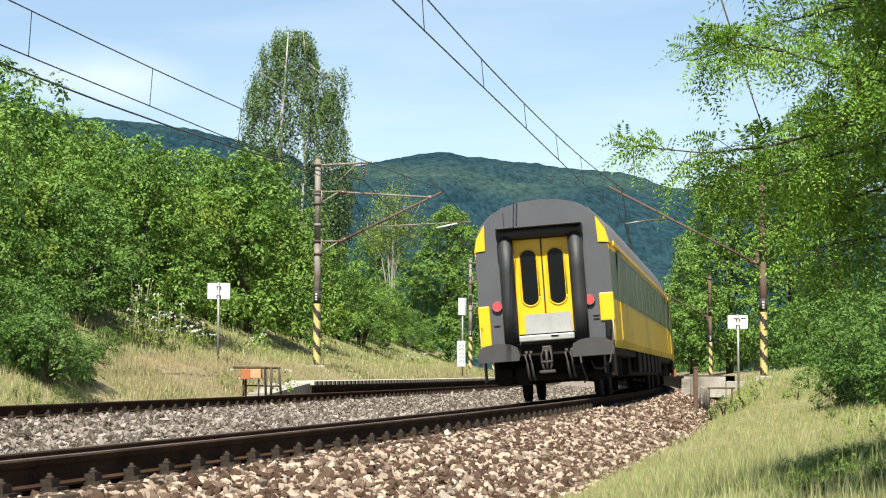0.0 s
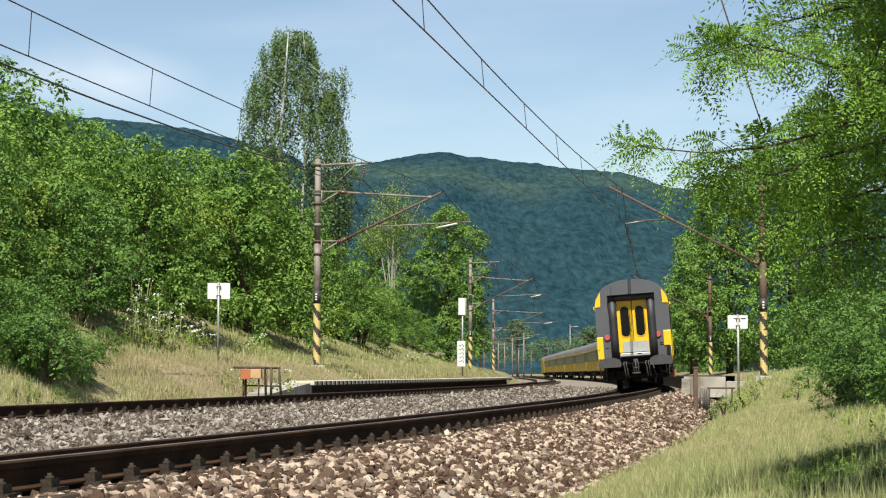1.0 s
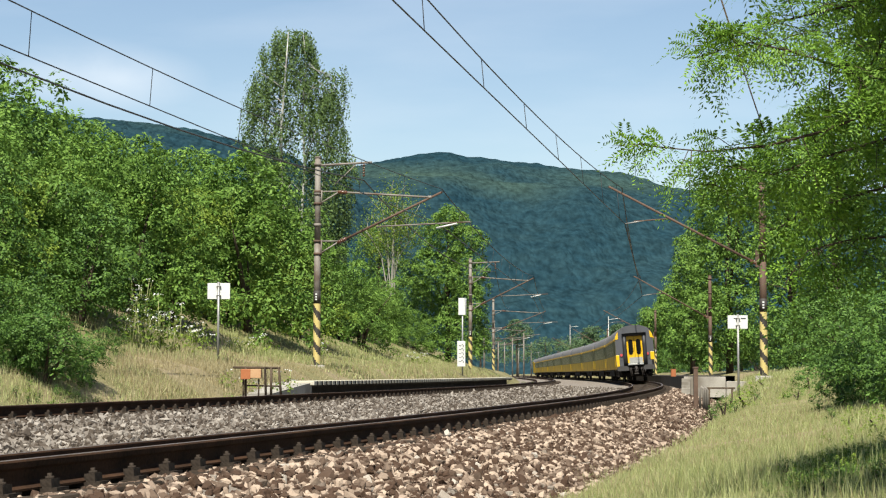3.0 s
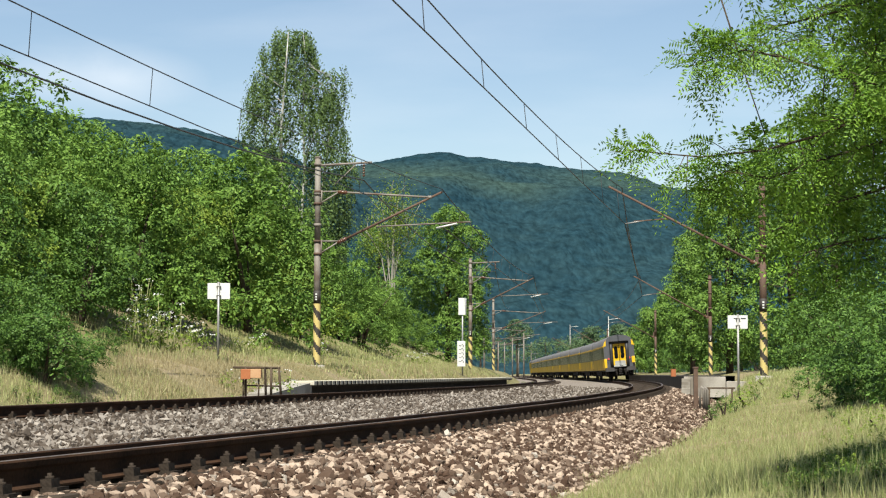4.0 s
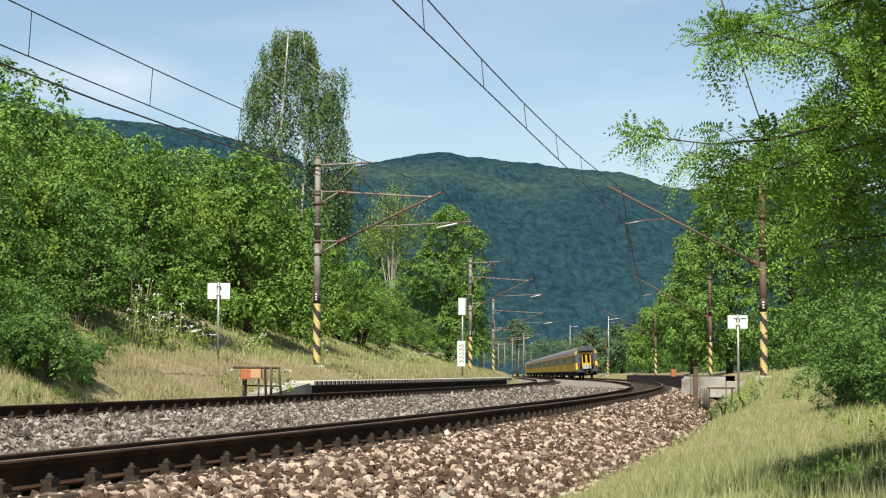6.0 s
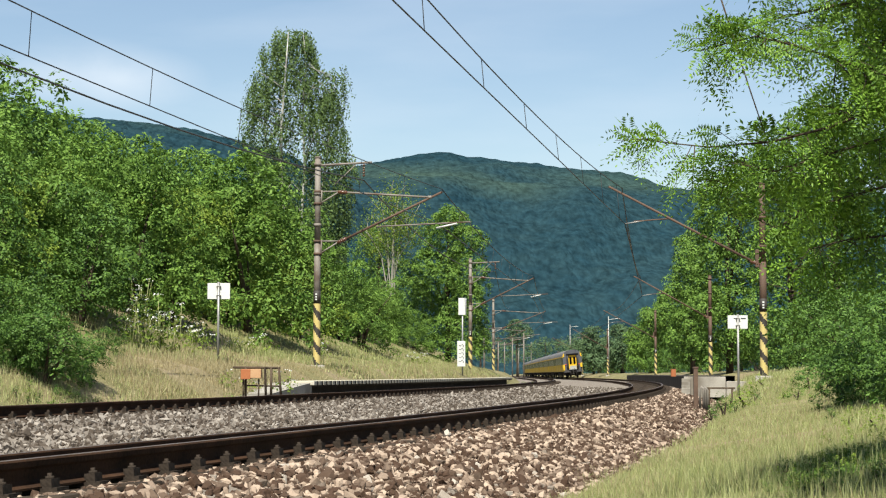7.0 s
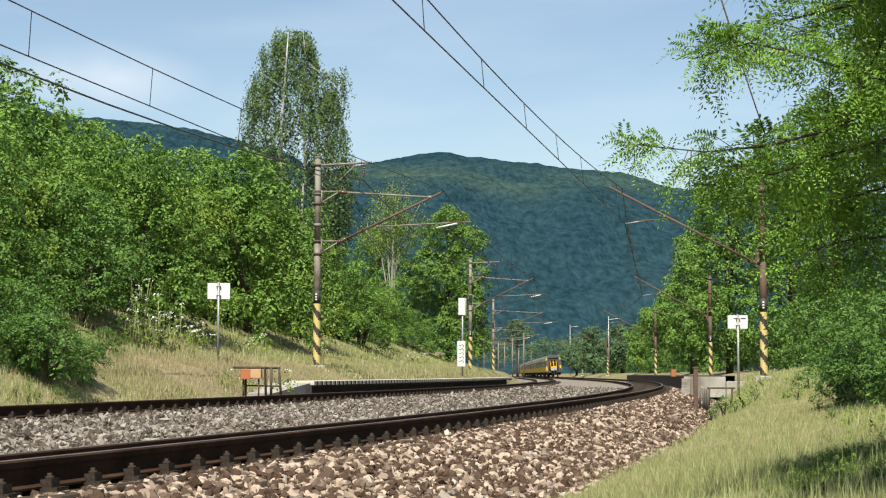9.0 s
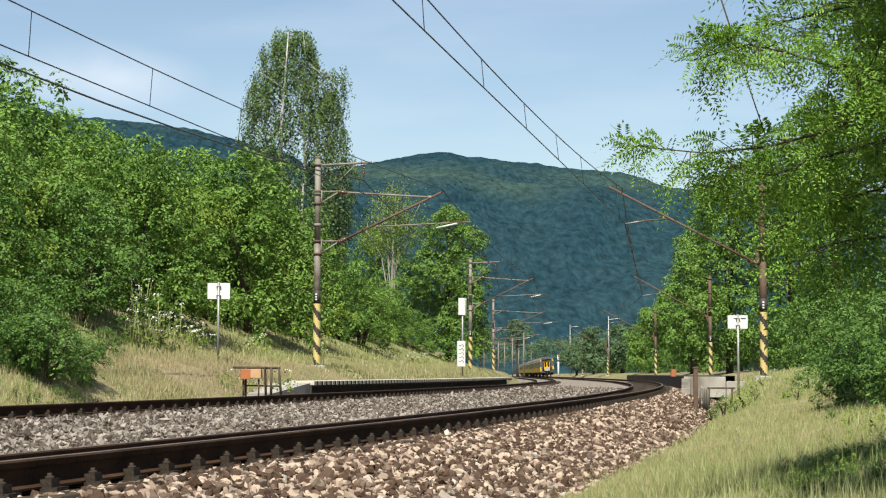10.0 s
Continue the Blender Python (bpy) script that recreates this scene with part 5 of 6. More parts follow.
def build_trees():
    build_birch()
    tree_from_view("broadleaf_tree", 128.0, [(795, 400, 34, 34), (770, 430, 40, 40), (825, 440, 36, 40), (760, 490, 42, 45), (815, 500, 50, 50), (770, 550, 52, 45), (830, 560, 36, 45), (790, 600, 60, 36), (845, 600, 24, 30)],
                   56000, 0.16, M_LEAF, "round dense green tree beside the platform", 792, seed=31)
    tree_from_view("broadleaf_tree", 140.0, [(655, 440, 30, 40), (690, 470, 36, 40), (640, 500, 40, 40), (700, 520, 34, 40), (670, 560, 50, 40)], 9000, 0.22, M_LEAF_D, "dark green tree behind the thicket", 670, seed=32)
    # pale, half bare tree
    y = 126.0
    rng = np.random.default_rng(77)
    x0 = view_place(692, y)
    g = ground_at(x0, y)
    t = new("half_bare_tree")
    t.matrix_world = pose(x0, y, g - 0.1)
    bm = bmesh.new()
    tips = []
    for k, (px, py) in enumerate(((655, 372), (672, 345), (690, 338), (705, 350), (722, 360), (735, 372), (645, 400), (740, 400), (700, 340))):
        a = Vector((rng.normal() * 0.15, rng.normal() * 0.2, top_z(520, y) - g))
        e = Vector((view_place(px, y) - x0, rng.normal() * 0.8, top_z(py, y) - g))
        m = a.lerp(e, 0.5) + Vector((-0.2 * (e.x - a.x), 0, 0.4))
        pipe(bm, [(0, 0, -0.5), a, m, e], [0.07, 0.05, 0.035, 0.01], 6)
        for q in range(6):
            b0 = m.lerp(e, rng.random())
            e2 = b0 + Vector((rng.normal() * 0.5, rng.normal() * 0.5, rng.uniform(0.3, 1.1)))
            pipe(bm, [b0, e2], [0.025, 0.008], 4)
            tips += [e2, b0]
    part("trunk", bm, M_DRYTWIG, t, "pale bare branches")
    c = np.repeat(np.array([list(p) for p in tips]), 70, axis=0)
    c = c + rng.normal(size=c.shape) * np.array([0.45, 0.45, 0.6]) - np.array([0, 0, 0.4])
    v, f = leaf_quads(c, 0.13, rng, None)
    piece("crown", v, f, M_LEAF_Y, t, "thin yellowish foliage")
    tagged(t, "half-bare pale tree with thin foliage", "tree")
    # right side of the line
    rows = [(118, 1290, [(1275, 350, 45, 40), (1330, 330, 55, 50), (1265, 400, 45, 45), (1320, 420, 70, 60), (1255, 460, 45, 45), (1330, 500, 70, 60), (1260, 540, 50, 45), (1320, 580, 70, 50), (1265, 610, 50, 36)], 15000, M_LEAF, 51),
            (96, 1400, [(1400, 270, 60, 50), (1450, 240, 70, 60), (1380, 350, 60, 60), (1450, 370, 80, 70), (1400, 450, 70, 60), (1450, 520, 80, 60), (1400, 590, 60, 50)], 12000, M_LEAF, 52),
            (80, 1480, [(1480, 300, 80, 80), (1540, 260, 80, 80), (1500, 420, 80, 80), (1480, 540, 80, 70), (1560, 520, 80, 80)], 9000, M_LEAF_D, 53),
            (150, 1225, [(1225, 450, 34, 36), (1215, 500, 38, 36), (1240, 540, 40, 40), (1215, 580, 40, 36), (1235, 620, 44, 30)], 8000, M_LEAF, 54),
            (200, 1190, [(1190, 535, 28, 28), (1175, 565, 30, 28), (1205, 580, 32, 30), (1180, 610, 36, 28), (1200, 640, 34, 20)], 6500, M_LEAF, 55),
            (215, 1150, [(1150, 570, 24, 22), (1135, 595, 26, 24), (1165, 600, 26, 24), (1140, 625, 30, 22), (1160, 645, 26, 16)], 5500, M_LEAF, 56),
            (262, 1100, [(1095, 588, 20, 16), (1110, 600, 24, 20), (1085, 612, 24, 20), (1110, 630, 30, 20), (1080, 640, 24, 16)], 4500, M_FARTREE, 57),
            (300, 1050, [(1050, 595, 18, 18), (1035, 620, 22, 20), (1062, 620, 22, 20), (1045, 640, 30, 16)], 4000, M_FARTREE, 58),
            (330, 1020, [(1020, 625, 18, 16), (1005, 635, 16, 16), (1030, 645, 24, 14)], 3000, M_FARTREE, 59)]
    for y, base, lobes, n, mat, seed in rows:
        tree_from_view("robinia_tree", float(y), lobes, int(n * 2.6), 0.12 + y * 0.0007, mat, "tall leafy robinia beside the railway cutting" if y < 160 else "leafy tree farther along the railway line", base, seed=seed)
    # tall robinia, mostly out of view, added so its crown shades the grass edge
    tree_from_view("robinia_tree", 28.5, [(1600, 110, 90, 80), (1560, 10, 70, 60), (1680, -60, 150, 110), (1550, 150, 50, 50), (1620, -150, 140, 90), (1740, 100, 150, 150)], 24000, 0.115, M_LEAF, "tall leafy robinia at the edge of the grass", 1790, seed=50)
    # far side of the station
    far = [(420, 915, [(915, 580, 18, 14), (905, 592, 18, 14), (928, 592, 18, 14), (915, 605, 20, 12)], 61, 3000), (500, 965, [(965, 612, 24, 14), (945, 622, 22, 12), (985, 615, 24, 14)], 62, 2600),
           (560, 1010, [(1010, 605, 24, 10), (1035, 602, 20, 12), (990, 612, 24, 10)], 63, 2600), (520, 880, [(880, 620, 24, 20), (860, 610, 24, 24), (900, 628, 22, 16)], 64, 2600),
           (600, 940, [(940, 630, 50, 12), (1000, 630, 50, 12), (890, 632, 50, 14)], 65, 4000), (420, 850, [(850, 600, 24, 24), (835, 615, 20, 20)], 66, 2500)]
    for y, base, lobes, seed, n in far:
        tree_from_view("far_tree", float(y), lobes, n, 0.45, M_FARTREE, "green tree in the distance, haze mixed into its colour", base, seed=seed, limbs=3)


# ---------- the robinia whose boughs hang into view ----------
def compound_leaf(base, way, length, rng):
    """A feathered leaf: paired leaflets along a drooping stalk."""
    way = way.normalized()
    side = way.cross(Vector((0, 0, 1)))
    if side.length < 0.05:
        side = Vector((1, 0, 0))
    side.normalize()
    tilt = rng.normal() * 0.8
    upv = side.cross(way).normalized()
    side = (side * math.cos(tilt) + upv * math.sin(tilt)).normalized()
    upv = side.cross(way).normalized()
    verts = []
    pairs = 7
    for i in range(pairs + 1):
        t = (i + 0.7) / (pairs + 0.7)
        p = base + way * (length * t) - Vector((0, 0, 0.35 * length * t * t))
        L, W = 0.23 * length * (1.1 - 0.3 * t), 0.068 * length
        for sgn in ((-1, 1) if i < pairs else (0,)):
            ax = (side * sgn + way * (0.45 if sgn else 1.0) + Vector((0, 0, rng.normal() * 0.10 - 0.1))).normalized()
            bx = ax.cross(upv).normalized()
            q = p + ax * 0.01
            verts += [q, q + ax * L * 0.5 + bx * W * 0.5, q + ax * L, q + ax * L * 0.5 - bx * W * 0.5]
    return verts


def build_robinia():
    rng = np.random.default_rng(91)
    tx, ty = 4.4, 12.6
    tz = ground_at(tx, ty)
    tree = new("robinia_tree")
    tree.matrix_world = pose(tx, ty, tz)
    bm = bmesh.new()
    pipe(bm, [(0, 0, -0.4), (0.05, 0, 1.0), (-0.05, 0.05, 2.4), (0.05, 0, 4.0), (0, 0, 6.0)], [0.17, 0.15, 0.12, 0.09, 0.04], 12)
    part("trunk", bm, M_BARK, tree)
    boughs = [  # view points, distance, twigs per metre, gain
        ([(1690, 140), (1568, 185), (1450, 225), (1360, 245), (1250, 252), (1170, 240), (1118, 230)], 15.0, 17, 0.55),
        ([(1690, 60), (1580, 150), (1480, 125), (1400, 106), (1330, 98), (1270, 120), (1232, 138)], 15.6, 24, 0.8),
        ([(1690, -60), (1500, 0), (1400, 18), (1330, 30), (1262, 44)], 16.0, 26, 0.8),
        ([(1690, 200), (1568, 250), (1460, 285), (1370, 320), (1290, 310), (1235, 345)], 16.4, 26, 0.5),
        ([(1690, 280), (1560, 330), (1450, 360), (1370, 400), (1330, 380)], 16.9, 28, 0.4),
        ([(1690, 360), (1580, 420), (1500, 430), (1430, 450), (1395, 500)], 17.6, 28, 0.3),
        ([(1690, 40), (1570, 60), (1500, 190), (1455, 200)], 17.0, 30, 0.5),
        ([(1690, -120), (1560, -60), (1440, -50), (1330, -40)], 17.5, 26, 0.7),
        ([(1690, 250), (1600, 120), (1520, 60), (1430, 60)], 18.5, 26, 0.4),
        ([(1690, 380), (1600, 300), (1520, 330), (1420, 290), (1330, 270)], 18.0, 26, 0.4),
        # unseen boughs high over the grass, above the view, added for shade
        ([(2060, -600), (2080, -760), (2020, -800), (1900, -780)], 11.4, 150, 0.3),
        ([(1980, -560), (1880, -640), (1780, -660), (1690, -620)], 11.6, 150, 0.3),
    ]
    made = []
    for k, (line, y, dens, gain) in enumerate(boughs):
        y, dens = y * 0.74, dens * (1.15 if k < 3 else 0.85)
        pts = [Vector((view_place(px, y + 0.12 * i * (-1) ** k), y + 0.12 * i * (-1) ** k, top_z(py, y))) - Vector((tx, ty, tz)) for i, (px, py) in enumerate(line)]
        pts[0] = pts[0]
        root = pts[0].copy()
        start = Vector((0, 0, max(0.8, root.z - 0.35)))
        pts = [start] + pts
        rest = Matrix.Translation(start)
        n = len(pts)
        bm = bmesh.new()
        pipe(bm, [p - start for p in pts], [0.015 * (1 - 0.88 * i / (n - 1)) for i in range(n)], 7)
        verts = []
        for i in range(1, n):
            a, b = pts[i - 1], pts[i]
            m = max(1, int((b - a).length * dens * (0.55 if i < 2 else 1)))
            for q in range(m):
                f = (q + rng.random()) / m
                p = a.lerp(b, f) - start
                way = ((b - a).normalized() * rng.uniform(0.1, 0.9) + Vector((rng.normal() * 0.6, rng.normal() * 0.7, rng.normal() * 0.55))).normalized()
                L = rng.uniform(0.10, 0.42) * (0.55 if i == n - 1 else 1.0)
                e = p + way * L - Vector((0, 0, 0.12 * L))
                pipe(bm, [p, p.lerp(e, 0.5) + Vector((0, 0, 0.02)), e], [0.004, 0.003, 0.0015], 4)
                for j in range(int((4 + L * 22) * (1 if k < 3 else 0.6))):
                    ff = rng.uniform(0.15, 1.0)
                    lp = p.lerp(e, ff)
                    lw = (way * 0.8 + Vector((rng.normal() * 0.8, rng.normal() * 0.6, rng.normal() * 0.5 - 0.15))).normalized()
                    verts += compound_leaf(lp, lw, rng.uniform(0.12, 0.22) * (1 if k < 3 else 1.4), rng)
        bough = part("bough", bm, M_BARK, tree)
        bough.matrix_basis = rest
        v = np.array([tuple(p) for p in verts])
        piece("foliage", v, np.arange(len(v)).reshape(-1, 4), M_ROBINIA, bough, "feathered bright green leaves")
        made.append((bough, rest, gain))
    # unseen high crown over the grass, added to darken the ground below
    lobes = [(2.7, 8.3, 4.5, 1.2, 1.4, 0.7), (3.4, 10.8, 4.9, 1.2, 1.4, 0.8), (3.9, 8.5, 5.0, 1.2, 1.4, 0.8), (4.7, 11.5, 5.3, 1.2, 1.4, 0.8), (2.9, 6.4, 4.3, 1.1, 1.2, 0.7), (4.2, 6.4, 4.7, 1.2, 1.2, 0.7)]
    v, f = crown(rng, 34000, [(a - tx, b - ty, c - tz, d, e, g) for a, b, c, d, e, g in lobes], 0.11, puffs=14)
    piece("crown", v, f, M_LEAF, tree)
    # bare shoots that cross the leaves
    for line in ([(1272, -40), (1300, 50), (1330, 150), (1358, 236)], [(1480, 95), (1512, 130), (1545, 180), (1580, 235)]):
        bm = bmesh.new()
        pipe(bm, [Vector((view_place(px, 12.0), 12.0, top_z(py, 12.0))) - Vector((tx, ty, tz)) for px, py in line], [0.006, 0.006, 0.005, 0.004], 6)
        part("bare_shoot", bm, M_BARK, tree)
    tagged(tree, "young robinia with feathered bright green leaves swaying", "robinia tree")
    return made


# ---------- stones ----------
def stone_cloud(n, s0, s1, d0, d1, size, rng, chip=False, sink=0.25, bias=1.0):
    s = s0 + (s1 - s0) * rng.random(n) ** bias
    d = rng.uniform(d0, d1, n)
    x, y, t = mid(s)
    px, py = x + np.cos(t) * d, y - np.sin(t) * d
    k = size * np.clip(np.exp(rng.normal(size=n) * 0.33), 0.5, 1.75)
    z = bed_z(d) + GRADE * s + k * (0.5 - sink) * rng.uniform(0.3, 1.1, n)
    ico = ICO * 0.57
    if chip:
        ico = np.array([(1, 0, 0), (-1, 0, 0), (0, 1, 0), (0, -1, 0), (0, 0, 1), (0, 0, -1)]) * 0.62
    v = ico[None] * rng.uniform(0.62, 1.15, size=(n, len(ico), 1)) + rng.normal(size=(n, len(ico), 3)) * (0.12 if chip else 0.0)
    v *= (k[:, None] * np.stack([rng.uniform(0.8, 1.35, n), rng.uniform(0.6, 1.1, n), rng.uniform(0.45, 0.9, n)], 1))[:, None, :]
    q = rng.normal(size=(n, 4))
    q /= np.linalg.norm(q, axis=1)[:, None]
    w, a, b, c = q.T
    R = np.stack([1 - 2 * (b * b + c * c), 2 * (a * b - c * w), 2 * (a * c + b * w), 2 * (a * b + c * w), 1 - 2 * (a * a + c * c), 2 * (b * c - a * w),
                  2 * (a * c - b * w), 2 * (b * c + a * w), 1 - 2 * (a * a + b * b)], 1).reshape(n, 3, 3)
    v = np.einsum("nij,nkj->nki", R, v) + np.stack([px, py, z], 1)[:, None, :]
    tri = ICO_TRI
    if chip:
        tri = np.array([(0, 2, 4), (2, 1, 4), (1, 3, 4), (3, 0, 4), (2, 0, 5), (1, 2, 5), (3, 1, 5), (0, 3, 5)])
    f = (tri[None] + len(ico) * np.arange(n)[:, None, None]).reshape(-1, 3)
    return v.reshape(-1, 3), f


def build_stones():
    rng = np.random.default_rng(3)
    bed = bpy.data.objects["ballast_bed"]

    def clump(batches, mat, label):
        vs, fs, o = [], [], 0
        for args in batches:
            v, f = stone_cloud(*args[:6], rng, *args[6:])
            vs.append(v)
            fs.append(f + o)
            o += len(v)
        ob = piece("ballast_stones", np.concatenate(vs), np.concatenate(fs), mat)
        tagged(ob, label, "stones", kind="stuff")

    clump([(13000, 0.0, 18.0, 1.2, 3.25, 0.058), (8500, 18.0, 45.0, 1.15, 3.15, 0.070, True), (2200, 45.0, 75.0, 1.15, 3.1, 0.085, True), (4500, 0.0, 40.0, 0.93, 1.3, 0.048), (1800, 0.0, 50.0, -0.55, 0.55, 0.055, True)], M_STONE,
          "rust-stained brown crushed stones on the track shoulder")
    clump([(15000, 8.0, 45.0, -5.6, -1.0, 0.060, True), (3500, 45.0, 90.0, -5.6, -1.0, 0.08, True), (1200, 10.0, 60.0, TRACK2 - 0.55, TRACK2 + 0.55, 0.06, True), (800, 10.0, 60.0, -9.0, -7.75, 0.06, True)], M_STONE_GREY,
          "pale grey crushed stones between the tracks")
    # the nearest stones lie singly
    meshes = []
    for k in range(10):
        bm = bmesh.new()
        bmesh.ops.create_cube(bm, size=1.0)
        for v in bm.verts:
            v.co = Vector([c * (1 + rng.uniform(-0.45, 0.1)) for c in v.co])
        bmesh.ops.bevel(bm, geom=list(bm.edges), offset=0.06, segments=1, affect="EDGES")
        me = bpy.data.meshes.new("stone")
        bm.to_mesh(me)
        bm.free()
        me.materials.append(M_STONE_ONE)
        meshes.append(me)
    for i in range(290):
        s, d = rng.uniform(1.0, 14.0), rng.uniform(1.15, 3.1)
        k = 0.068 * math.exp(rng.normal() * 0.25)
        ob = new("stone", meshes[i % 10])
        ob.parent = bed
        ob.matrix_basis = (Matrix.Translation(spot(s, d, float(bed_z(d)) + k * 0.25)) @ Euler(rng.uniform(0, 6.28, 3)).to_matrix().to_4x4()
                           @ Matrix.Diagonal((k * rng.uniform(0.8, 1.2), k * rng.uniform(0.6, 1.0), k * rng.uniform(0.5, 0.8), 1)))


# ---------- grass and weeds ----------
def blades(n, place, height, rng, width=0.007):
    """Slim leaning blades; place(n) gives x, y, z arrays."""
    x, y, z = place(n)
    h = height * np.exp(rng.normal(size=n) * 0.35)
    a = rng.uniform(0, 2 * math.pi, n)
    lean = np.abs(rng.normal(size=n)) * 0.35 * h
    w = width * rng.uniform(0.6, 1.6, n)
    ca, sa = np.cos(a), np.sin(a)
    phi = rng.uniform(0, 2 * math.pi, n)
    lx, ly = np.cos(phi) * lean, np.sin(phi) * lean
    p = []
    for t, ww, l in ((0, 1.0, 0.0), (1.0, 0.15, 1.0)):
        for sg in (-1, 1):
            p.append(np.stack([x + lx * l + sg * ca * w * ww, y + ly * l + sg * sa * w * ww, z - 0.02 + h * t], 1))
    v = np.stack(p, 1).reshape(-1, 3)
    f = np.array([(0, 1, 3, 2)])[0][None] + 4 * np.arange(n)[:, None]
    return v, f


def build_grass():
    rng = np.random.default_rng(14)

    def strip(y0, y1, d0, d1, clumpy=0.0, bias=1.0, path=False):
        def place(n):
            y = y0 + (y1 - y0) * rng.random(n * 3) ** bias
            d = rng.uniform(d0, d1, n * 3)
            keep = np.array([noise.noise(Vector((a * 0.8, b * 1.6, 4))) + rng.normal() * 0.25 > clumpy for a, b in zip(y, d)])
            y, d = y[keep][:n], d[keep][:n]
            if len(y) < n:
                extra = rng.integers(len(y), size=n - len(y))
                y, d = np.concatenate([y, y[extra] + 0.03]), np.concatenate([d, d[extra] + 0.03])
            edge = 2.95 + 0.2 * np.sin(y * 1.3)
            if d0 > 0:
                d = np.where(d < edge, edge + rng.random(n) * 0.5, d)
            x = centre_x(y) + d
            z = ground_z(d, y)
            return x, y, z
        return place

    def field(name, batches, mat, label):
        vs, fs, o = [], [], 0
        for n, place, h, w in batches:
            v, f = blades(n, place, h, rng, w)
            vs.append(v)
            fs.append(f + o)
            o += len(v)
        tagged(piece(name, np.concatenate(vs), np.concatenate(fs), mat), label, "grass", kind="stuff")

    field("grass", [(60000, strip(9.5, 22, 2.7, 6.0, -1.5), 0.055, 0.0026), (36000, strip(20, 46, 2.7, 8, -1.0), 0.075, 0.0045), (15000, strip(45, 75, 3.0, 10, -0.2), 0.13, 0.009),
                    (9000, strip(24, 70, -15.5, -11.2, 0.05), 0.18, 0.009), (14000, strip(28, 43, -12.5, -9.0, -0.6), 0.10, 0.005), (7000, strip(9.8, 17, 4.0, 6.5, -0.2), 0.13, 0.003), (13000, strip(60, 130, -15.5, -9.9, -0.1), 0.18, 0.014), (5000, strip(10, 30, 5.6, 8.5, -0.2), 0.14, 0.004), (5000, strip(58, 130, -5.0, -1.9, 0.0), 0.06, 0.014)], M_GRASS, "fresh green grass beside the track")
    field("dry_grass", [(22000, strip(9.5, 24, 2.7, 6.5, 0.0), 0.07, 0.0023), (12000, strip(22, 60, 2.7, 8, 0.0), 0.09, 0.0045), (20000, strip(38, 60, -13.5, -8.8, -0.1), 0.10, 0.008), (4000, strip(28, 38, -12.5, -8.8, -0.1), 0.08, 0.006), (9000, strip(39, 52, -12.0, -9.0, -1.0), 0.13, 0.007),
                        (14000, strip(55, 120, -12.5, -9.6, -0.1), 0.12, 0.012), (2500, strip(50, 110, -5.0, -2.2, 0.15), 0.08, 0.012)], M_DRYGRASS, "dry straw-coloured grass on the banks")


